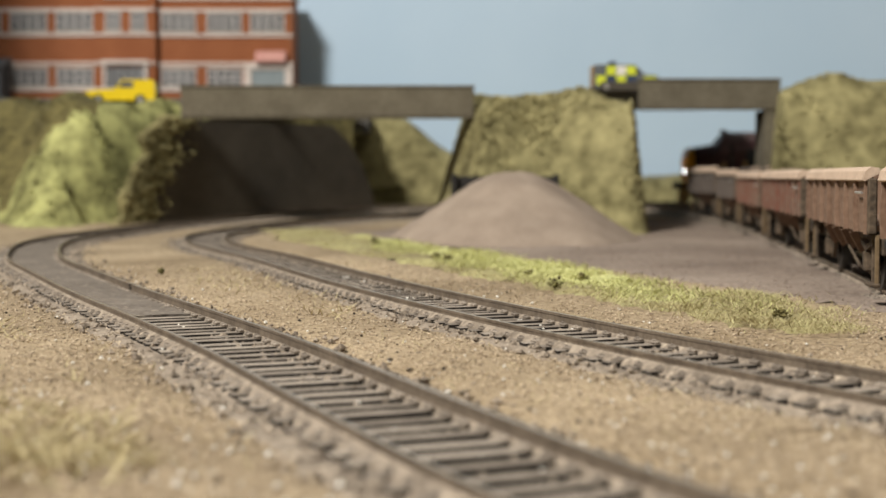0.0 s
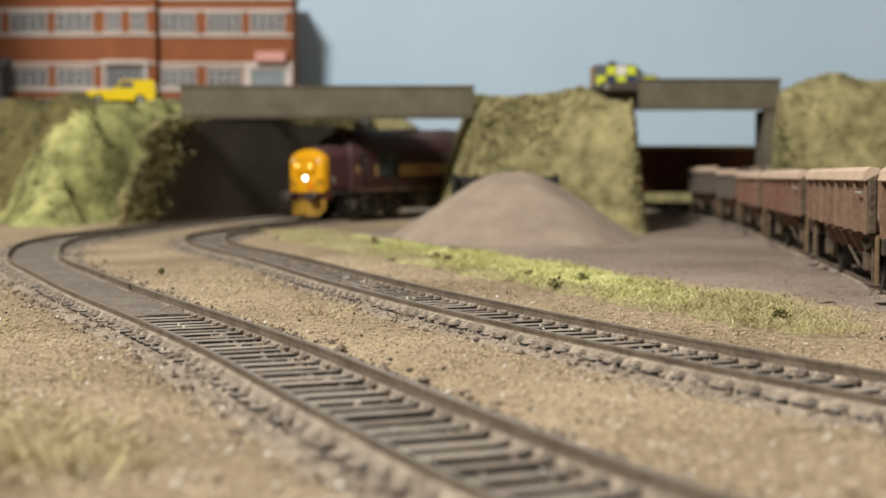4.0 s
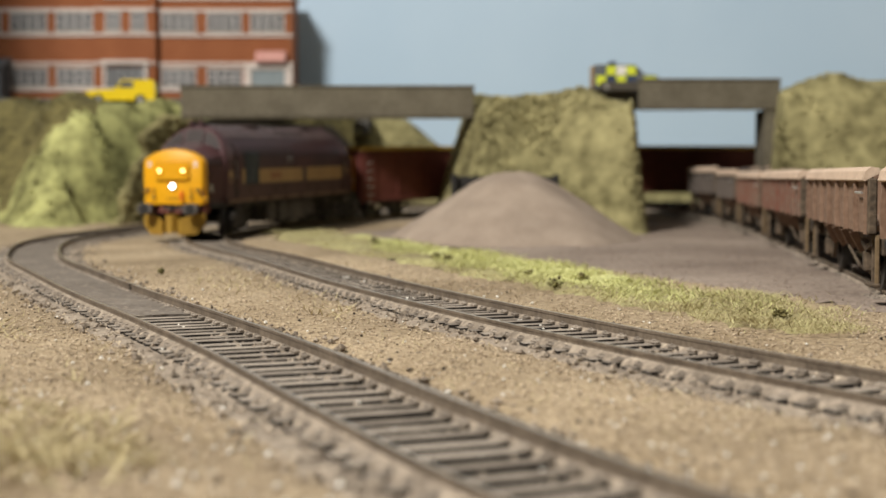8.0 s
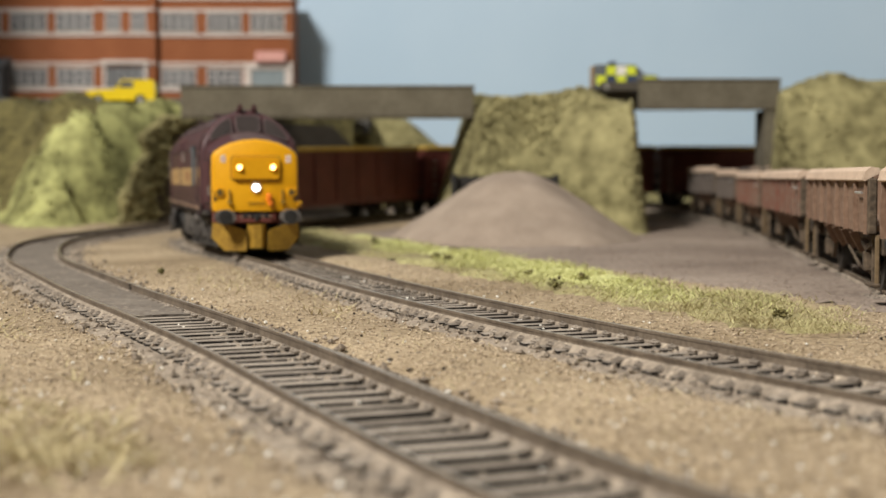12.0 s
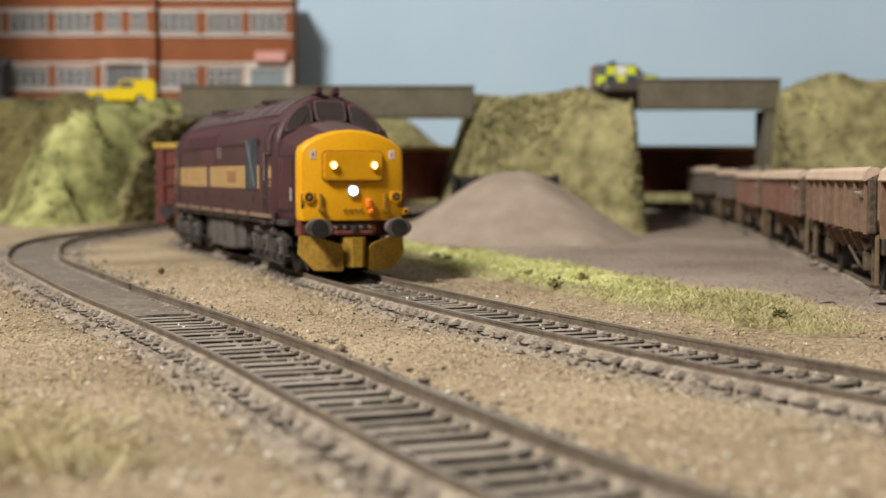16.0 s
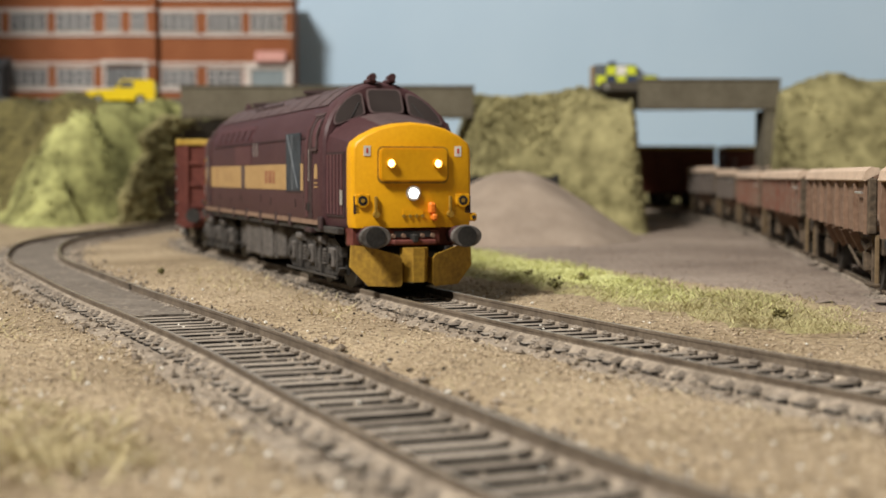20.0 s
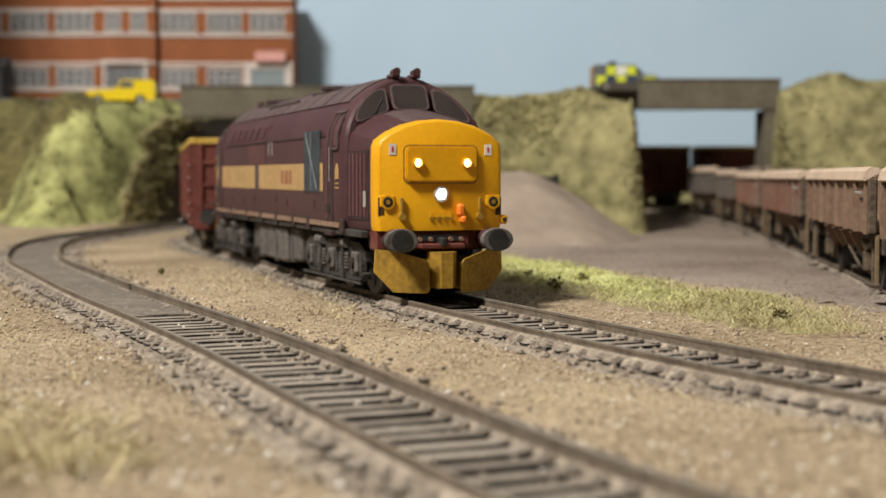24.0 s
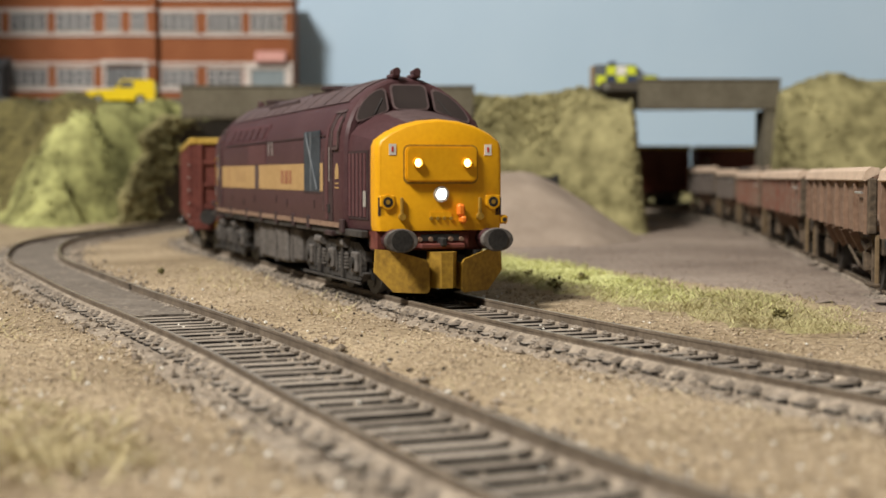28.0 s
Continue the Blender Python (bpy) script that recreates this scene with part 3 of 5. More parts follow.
def patch(name, outline, mat, z, label, category, step=6, rough=0.5):
    """A low layer spread on the ground inside an outline."""
    o = np.array(outline, float)
    x0, y0 = o.min(0)
    x1, y1 = o.max(0)

    edges = [(*p, *q) for p, q in zip(o.tolist(), np.roll(o, -1, 0).tolist())]

    def inside(x, y):
        c = False
        for ax, ay, bx, by in edges:
            if (ay > y) != (by > y) and x < (bx - ax) * (y - ay) / (by - ay) + ax:
                c = not c
        return c

    bm = bmesh.new()
    g = {}
    xs, ys = np.arange(x0, x1 + step, step), np.arange(y0, y1 + step, step)
    for j, y in enumerate(ys):
        for i, x in enumerate(xs):
            wx, wy = x + 5 * noise2(x, y, 0.07, 5), y + 9 * noise2(x, y, 0.05, 8)
            if inside(wx, wy):
                deep = min(inside(wx + 6, wy), inside(wx - 6, wy), inside(wx, wy + 9), inside(wx, wy - 9))
                g[i, j] = bm.verts.new((x, y, ground_height(x, y) + (z + rough * noise2(x, y, 0.12, 6) if deep else -0.15)))
    for i, j in g:
        q = [g.get(k) for k in ((i, j), (i + 1, j), (i + 1, j + 1), (i, j + 1))]
        if all(q):
            bm.faces.new(q)
    return tagged(part(name, bm, mat), label, category, kind="stuff"), inside


sand_heap()
storage_bay()
YARD = [(-60, 720), (-12, 600), (20, 520), (52, 425), (80, 345), (98, 280), (118, 210), (160, 210), (190, 420), (200, 640), (190, 860), (40, 860), (-20, 780)]
yard_bed, in_yard = patch("gravel_yard", YARD, GRAVEL, 0.4, "fine brown-grey gravel spread beside the siding", "gravel", step=5)
VERGE = [(-92, 740), (-76, 628), (-36, 515), (-10, 456), (10, 400), (27, 352), (38, 320), (52, 282), (62, 260), (70, 246), (80, 268), (79, 313), (66, 350), (50, 392), (33, 470), (4, 535), (-28, 605), (-50, 690), (-66, 760)]
verge, in_verge = patch("grass_verge", VERGE, VERGE_SOIL, 1.2, "pale green static grass strip along the track", "grass", step=4, rough=0.9)

TURF = [(-52, 640), (-26, 560), (-12, 506), (4, 452), (18, 408), (32, 366), (46, 338), (56, 345), (54, 380), (48, 415), (34, 470), (13, 520), (-10, 580), (-34, 650)]
patch("turf_mat", TURF, BRIGHT, 1.7, "vivid yellow-green turf laid on the verge", "grass", step=3, rough=1.4)


def plants():
    rng = np.random.default_rng(3)
    pts, sizes, bright, bsizes = [], [], [], []
    while len(pts) < 24000:
        y = 255 + 500 * rng.uniform() ** 1.5
        x = rng.uniform(-100, 90)
        if not in_verge(x + rng.normal(0, 2.5), y + rng.normal(0, 4)) or MAIN.near(x, y) < 17:
            continue
        n = noise2(x, y, 0.05, 21)
        if n < rng.uniform(-0.75, 0.1):
            continue
        z = ground_height(x, y) + 0.6 + rng.uniform(0, 0.6) + 1.2 * max(n, 0)
        pts.append((x, y, z))
        sizes.append(rng.uniform(0.5, 1.3) * (0.8 + 0.8 * max(n, 0)))
        if math.hypot((x - 48) / 14, (y - 345) / 50) < rng.uniform(0.3, 1) or math.hypot((x - 31) / 15, (y - 405) / 52) < 1 or math.hypot((x - 12) / 15, (y - 470) / 52) < 1 or math.hypot((x + 14) / 14, (y - 540) / 48) < 1:
            if rng.uniform() < 0.85:
                bright.append((x + rng.normal(0, 1), y + rng.normal(0, 2), z + 0.9))
                bsizes.append(rng.uniform(0.6, 1.7))
    tagged(scatter("grass_tufts", pts, sizes, GRASS, shape="blade", seed=4, lean=1.6), "short pale green static grass fibres", "grass", kind="stuff")
    tagged(scatter("bright_turf", bright, bsizes, BRIGHT, shape="blade", seed=5, lean=1.6), "vivid yellow-green turf tufts", "grass", kind="stuff")
    # the fluffy hump at the near end of the verge
    hump_pts, hump_sz, hump_hi, hump_hs = [], [], [], []
    while len(hump_pts) < 2800:
        x, y = rng.normal(66, 7.5), rng.normal(312, 17)
        n = noise2(x, y, 0.09, 33)
        if MAIN.near(x, y) < 21 or n < rng.uniform(-0.35, 0.25):
            continue
        z = ground_height(x, y) + 0.6 + 2.2 * max(0.0, 1 - math.hypot((x - 66) / 14, (y - 312) / 32)) + rng.uniform(0, 0.5)
        (hump_hi if rng.uniform() < 0.15 else hump_pts).append((x, y, z))
        (hump_hs if len(hump_hi) > len(hump_hs) else hump_sz).append(rng.uniform(0.6, 1.5))
    tagged(scatter("grass_hump", hump_pts, hump_sz, GRASS, shape="blade", seed=41, lean=1.8), "pale straw-green grass hump by the yard", "grass", kind="stuff")
    tagged(scatter("grass_hump", hump_hi, hump_hs, BRIGHT, shape="blade", seed=42, lean=1.8), "light green fibres on the grass hump", "grass", kind="stuff")
    # dark herbs standing on the verge
    for x, y, r in ((-27, 562, 1.8), (-2, 470, 2.2), (29, 365, 1.3), (37.5, 377, 1.5), (-82, 410, 0.6), (1, 462, 1.8), (24, 395, 1.0), (66, 276, 1.6)):
        q = rng.normal(0, 1, (60, 3)) * (r * 0.5, r * 0.5, r * 0.4) + (x, y, ground_height(x, y) + 1.4 + r * 0.5)
        tagged(scatter("weed_clump", q, rng.uniform(0.35, 0.8, 60), OLIVE, seed=int(abs(x) + y)), "small dark olive weed clump on the ground", "weed", group="weeds")


def grit():
    rng = np.random.default_rng(8)
    pts, sizes, pale, psz, straw, ssz = [], [], [], [], [], []
    while len(pts) < 46000:
        d = 95 / (1 - rng.uniform(0, 0.80))
        x = rng.uniform(-0.33, 0.33) * d
        if d > 470:
            continue
        m, o = MAIN.near(x, d), OUTER.near(x, d)
        if min(m, o) < rng.uniform(13.2, 17) or in_verge(x, d) or (x > 20 and d > 300 and m > 45):
            continue
        z = ground_height(x, d)
        r = (0.09 + 0.27 * rng.uniform() ** 2.0) * (0.56 + d / 430)
        pts.append((x, d, z + r * 0.3))
        sizes.append(r)
        if rng.uniform() < 0.011:
            pale.append((x, d, z + 0.4))
            psz.append(0.14 + 0.34 * rng.uniform() ** 2)
        if x < -20 and o > 30 and d > 130 and rng.uniform() < 0.35 and noise2(x, d, 0.04, 2) > -0.1:
            straw.append((x, d, z))
            ssz.append(rng.uniform(0.7, 2.0))
    for _ in range(26):
        d = rng.uniform(96, 150)
        x = OUTER.p[np.argmin(abs(OUTER.p[:, 1] - d)), 0] + rng.normal(-17, 9)
        pale.append((x, d, ground_height(x, d) + 0.5))
        psz.append(rng.uniform(0.35, 0.75))
    dark, dsz = [], []
    while len(dark) < 420:
        d = 110 + 290 * rng.uniform() ** 1.3
        x = rng.uniform(-0.33, 0.33) * d
        if min(MAIN.near(x, d), OUTER.near(x, d)) < 17 or in_verge(x, d) or in_yard(x, d):
            continue
        z = ground_height(x, d)
        if len(dark) % 4 == 0:
            dark.append((x, d, z + 0.15))
            dsz.append(0.2 + 0.35 * rng.uniform() ** 2)
        else:
            dark.append((x, d, z + 0.1))
            dsz.append(rng.uniform(0.12, 0.25))
    tagged(scatter("dark_crumbs", dark, dsz, BED, seed=31), "tiny dark brown crumbs on the sand", "crumbs", kind="stuff")
    for _ in range(1500):
        d = 150 + 260 * rng.uniform()
        x = rng.uniform(-0.33, 0.30) * d
        if min(MAIN.near(x, d), OUTER.near(x, d)) > 15 and not in_verge(x, d) and not in_yard(x, d):
            straw.append((x, d, ground_height(x, d) + 0.1))
            ssz.append(rng.uniform(0.5, 1.2))
    for _ in range(260):
        x, d = rng.normal(-43, 6), rng.normal(138, 12)
        straw.append((x, d, ground_height(x, d)))
        ssz.append(rng.uniform(1.0, 3.0))
    yard, ysz = [], []
    while len(yard) < 5000:
        x, d = rng.uniform(-20, 180), rng.uniform(220, 700)
        if in_yard(x, d) and not in_verge(x, d):
            yard.append((x, d, ground_height(x, d) + 0.42))
            ysz.append(rng.uniform(0.12, 0.4))
    tagged(scatter("yard_stones", yard, ysz, GRAVEL, seed=15), "loose brown-grey gravel stones", "gravel", kind="stuff")
    tagged(scatter("sand_grains", pts, sizes, GRAIN, seed=9), "coarse tan grains of scenic sand", "sand", kind="stuff")
    tagged(scatter("pale_chips", pale, psz, PALE_GRIT, seed=10), "scattered cream-white stone chips", "stone chips", kind="stuff")
    tagged(scatter("straw_tufts", straw, ssz, STRAW, shape="blade", seed=12, lean=2.6), "dry straw-coloured fibres beside the near track", "dry grass", kind="stuff")


plants()
grit()


# ---- buildings and street ----
def brick_building():
    b = thing("brick_building", -132.6, 1250, 93.3, 0, "orange-brown brick office block with pale stone bands", "building")
    b.scale = (1.087, 1.087, 1.087)
    W, top, wing = 300.0, 85.0, 128.0
    part("wall", one_box(-W, 0, 0, 44, -6, top), BRICK, b)
    part("projecting_bay", one_box(-W - 1, -110.5, -4, -0.1, -6, wing), BRICK, b)
    part("entrance_bay", one_box(-157, -109, -8, -4.1, -6, wing), BRICK, b)
    part("rear_wing", one_box(-W, -111, 0.1, 43.9, top + 2.1, wing), BRICK, b)
    part("roof", one_box(-110.4, 1.5, -1.5, 45.5, top + 0.1, top + 2), STONE, b, "pale stone coping")
    part("wing_roof", one_box(-W - 2, -108, -10, 46, wing + 0.1, wing + 3), STONE, b)
    for k, z in enumerate((8.6, 29.6, 52.4, 72.6, 82.2)):
        for x0, x1, y in ((-108.8, 0.6, -1.4),) if k == 4 else ((-108.8, 0.6, -1.4), (-157.6, -109.4, -9.2), (-W, -157.8, -5.2)):
            part("stone_band", one_box(x0, x1, y, y + 1.3, z - 1.2, z + 1.2, bevel=0.2), STONE, b)

    def window(x, y, z0, z1, w, cols):
        wd = part("window", one_box(x - w / 2, x + w / 2, y - 0.6, y + 0.2, z0, z1), PANE, b)
        for k in range(cols + 1):
            xx = x - w / 2 + w * k / cols
            part("mullion", one_box(xx - 0.45, xx + 0.45, y - 1.0, y - 0.61, z0, z1), FRAMEGREY, wd)
        for q in (0.34, 0.68):
            zz = z0 + (z1 - z0) * q
            part("transom", one_box(x - w / 2, x + w / 2, y - 1.1, y - 0.62, zz - 0.35, zz + 0.35), FRAMEGREY, wd)
        part("sill", one_box(x - w / 2 - 1.5, x + w / 2 + 1.5, y - 1.8, y - 0.1, z0 - 1.7, z0 - 0.1, bevel=0.2), STONE, wd)
        part("lintel", one_box(x - w / 2 - 1.2, x + w / 2 + 1.2, y - 1.2, y - 0.1, z1 + 0.1, z1 + 1.9, bevel=0.2), STONE, wd)
    for z0, z1 in ((12, 25), (56, 70), (100, 113)):
        for x in (-20, -55, -92):
            if (z0 < 20 and x == -20) or z0 > top:
                continue
            window(x, 0, z0, z1, 27, 4)
        for x in (-122.5, -143):
            if 20 < z0 < top:
                window(x, -8, z0, z1, 11.5, 2)
        for x in (-175, -212, -249, -285):
            window(x, -4, z0, z1, 29, 4)
    window(-132.5, -8, 83, 108, 32, 3)
    # main entrance and the goods door with its awning
    door = part("entrance", one_box(-149, -118, -9, -8.1, -3, 26), PANE, b, "grey glazed entrance with bars")
    for x in (-151.5, -118):
        part("jamb", one_box(x, x + 2.6, -11, -9.1, -3, 28.5, bevel=0.2), STONE, door)
    part("head", one_box(-152.5, -114.5, -11.6, -9.1, 28.6, 32, bevel=0.2), STONE, door)
    for k in range(5):
        part("bar", one_box(-146 + 6 * k, -145.3 + 6 * k, -9.6, -9.05, -3, 26), FRAMEGREY, door)
    part("shutter_door", one_box(-33, -6, -1.2, -0.1, -3, 25), SHUTTER, b, "grey roller shutter")
    part("shutter_head", one_box(-39, 0.4, -3, -1.25, 25.1, 30, bevel=0.3), STONE, b)
    for x0, x1 in ((-39, -33.1), (-5.9, 0.3)):
        part("shutter_jamb", one_box(x0, x1, -3, -1.25, -3, 25), STONE, b)
    part("awning", loft(bmesh.new(), [[(x, y, z) for y, z in ((-1.3, 31), (-9, 31), (-7.5, 38.5), (-1.3, 40))] for x in (-29, -5)]), PINK, b, "salmon pink sloped canopy")


def grey_house():
    h = thing("grey_house", -428, 1220, 88, 0, "dark slate-grey low building at the street's end", "building")
    part("wall", one_box(-60, 48, 0, 60, -6, 32), SLATE, h)
    part("roof", loft(bmesh.new(), [[(x, y, z) for y, z in ((-2, 32.1), (62, 32.1), (30, 44))] for x in (-62, 50)]), SLATE, h)


def street():
    tagged(part("street", one_box(-560, -110, 905, 1312, 70, 76.5, bevel=0.5), TARMAC), "grey street on the raised bank", "street", kind="structure")
    tagged(part("street", one_box(-110, -60, 1150, 1312, 62, 76.4, bevel=0.5), TARMAC), "grey street before the backscene", "street", kind="structure")


def wheel_at(parent, x, y, z, r, w):
    wh = part("wheel", tube(bmesh.new(), (x, y - w / 2, z), (x, y + w / 2, z), r, seg=16), BLACK, parent)
    part("hub", tube(bmesh.new(), (x, y - w / 2 - 0.2, z), (x, y + w / 2 + 0.2, z), r * 0.5, seg=10), SILVER, wh)


def yellow_van():
    v = thing("yellow_pickup", -202.5, 895, 71.6, 4, "bright yellow model pickup parked on the bank", "car")
    v.scale = (0.96, 0.96, 0.96)
    prof = [(-23, 3), (22, 3), (22.5, 8.5), (22, 15.5), (20.5, 16.8), (1.5, 16.8), (-3.5, 10.8), (-21, 9.2), (-23, 7.5)]
    part("body", loft(bmesh.new(), [[(x, y, z - 0.4 * abs(y) / 8 * (z > 10)) for x, z in prof] for y in (-8.5, -8, 8, 8.5)]), CAR_YELLOW, v)
    for y in (-8.75, 8.2):
        part("side_window", loft(bmesh.new(), [[(x, yy, z) for x, z in ((-1.5, 11.2), (2.3, 15.3), (8.5, 15.3), (8.5, 11.2))] for yy in (y, y + 0.5)]), PANE, v)
        for x in (-14, 13):
            wheel_at(v, x, y + 0.3, 3.4, 3.4, 2.2)
    part("bumper", one_box(-24, -22.9, -8, 8, 3, 5.5, bevel=0.3), RUBBER, v)
    part("windscreen", loft(bmesh.new(), [[(x, y, z) for x, z in ((-3.3, 11.2), (1.2, 16.3), (0.8, 16.6), (-3.8, 11.4))] for y in (-7, 7)]), PANE, v)


def police_car():
    v = thing("patrol_car", 104.5, 820, 75.2, 0, "patrol car with lime and navy check sides", "car")
    prof = [(-18, 2.5), (19, 2.5), (20, 6), (18.5, 9.2), (10.5, 10.4), (5.5, 15.6), (-17, 15.6), (-18.2, 9)]
    part("body", loft(bmesh.new(), [[(x, y, z) for x, z in prof] for y in (-8, 8)]), SLATE, v, "dark grey body shell")
    for i in range(4):
        for j in range(2):
            x0, z0 = -16.6 + 5.7 * i, 4.2 + 5.4 * j
            skin = LIME if (i + j) % 2 == 0 else (NAVY if j == 0 else PALE_GRIT if i == 2 else SLATE)
            part("check", one_box(x0, x0 + 5.3, -8.5, -8.02, z0, z0 + 5.1), skin, v, "lime check panel" if skin is LIME else "dark check panel")
    part("side_window", loft(bmesh.new(), [[(x, y, z) for x, z in ((6.4, 10.8), (9.4, 10.8), (6.4, 13.8))] for y in (-8.4, -8.02)]), GLASS, v)
    part("bonnet_flash", one_box(10.5, 17.5, -8.4, -8.02, 7.2, 8.8), LIME, v)
    part("tail_post", one_box(-18.9, -18.3, -7, 7, 3, 15), GOLD, v)
    part("light_bar", one_box(-9, -5, -6, 6, 16.1, 17.6, bevel=0.3), NAVY, v)
    for y in (-7.6, 7.6):
        for x in (-11, 13):
            wheel_at(v, x, y, 3, 3, 2)


street()
brick_building()
grey_house()
yellow_van()
police_car()


# ---- the diesel locomotive (x forward, y to its left, rail top at z 0) ----
BODY_HALF = [(17.2, 15.3), (17.8, 16.4), (17.9, 22), (17.9, 30), (17.7, 36.3), (16.9, 39.4), (15.2, 42.4), (12.4, 45.6), (8.6, 48.4), (4.4, 50.2), (0, 50.8)]
NOSE_HALF = [(14.9, 15.3), (15.2, 16.4), (15.3, 22), (15.3, 30), (15.2, 33.8), (14.6, 35.2), (12.2, 36.9), (8.7, 38.5), (4.6, 39.5), (0, 39.9)]


def whole(half):
    return half + [(-y, z) for y, z in half[-2::-1]]


def screen_x(z):
    return 95.0 - 7.0 * max(0.0, z - 39) / 12


def shutter_mesh(bm, x0, x1, z0, z1, y, n):
    for k in range(n):
        z = z0 + (z1 - z0) * (k + 0.5) / n
        box(bm, x0, x1, y - 0.12, y + 0.12, z - 0.18, z + 0.18)
    return bm


def loco():
    L = thing("diesel_locomotive", 0, 0, 0, 0, "maroon and gold diesel locomotive with a bright yellow nose", "locomotive")
    prof = whole(BODY_HALF)
    ring = lambda x, k=1.0: [(x, y * k, z) for y, z in prof]
    slope = lambda sign, back, k: [(sign * (screen_x(z) - back), y * k, z if z < 36 else 36 + (z - 36) * (1 - (1 - k) * 0.8)) for y, z in prof]
    body = part("body", loft(bmesh.new(), [slope(-1, 0, 0.93), slope(-1, 0.5, 0.975), slope(-1, 1.8, 1.0), ring(-84), ring(-60), ring(-20), ring(20), ring(60), ring(84), slope(1, 1.8, 1.0), slope(1, 0.5, 0.975), slope(1, 0, 0.93)]), MAROON, L, "weathered maroon body shell", smooth=28)
    roof_half = [(13.4, 44.95), (12.4, 45.9), (8.6, 48.75), (4.4, 50.55), (0, 51.15)]
    rp = roof_half + [(-y, z) for y, z in roof_half[-2::-1]]
    part("roof", loft(bmesh.new(), [[(x, y, z) for y, z in rp] for x in (-84, -30, 30, 84)]), MAROON_ROOF, body, "dusty grey-maroon roof sheet", smooth=28)
    for e in (-1, 1):
        for x0, x1, y in ((-30, 16, 9.6), (18, 50, 6.0), (-70, -34, 6.4)):
            z = 48.9 - (abs(y) - 8.6) * 0.8 if y > 8.6 else 49.75
            part("roof_rib", one_box(x0, x1, *sorted((e * y, e * (y + 0.45))), z - 0.5, z + 0.3), GROOVE, body, "dark lengthwise roof joint")
    for x in (-64, -44, -22, -8, 6, 24, 40, 58, 74):
        part("roof_seam", loft(bmesh.new(), [[(xx, y * 1.002, z + 0.12) for y, z in rp] for xx in (x, x + 0.35)]), GROOVE, body, "dark roof panel joint")
    for x in (-52, 32):
        fan = part("roof_fan", tube(bmesh.new(), (x, 0, 50.6), (x, 0, 51.35), 7.2, seg=28), GROOVE, body, "round roof fan grille")
        for k in range(-2, 3):
            w = math.sqrt(7.0 ** 2 - (k * 2.4) ** 2)
            part("fan_bar", one_box(x + k * 2.4 - 0.25, x + k * 2.4 + 0.25, -w, w, 51.36, 51.55), MAROON_ROOF, fan)
    part("exhaust", one_box(-6, 2, -2.2, 2.2, 50.6, 51.4, bevel=0.2), BLACK, body)
    for e in (-1, 1):
        nose_end(L, e)
        cab_end(L, body, e)
    for s in (-1, 1):
        flank(L, body, s)
    # the trailing half is shorter than the leading one
    for ob in L.children_recursive:
        for v in ob.data.vertices:
            if v.co.x < 0:
                v.co.x *= 0.86
    return L


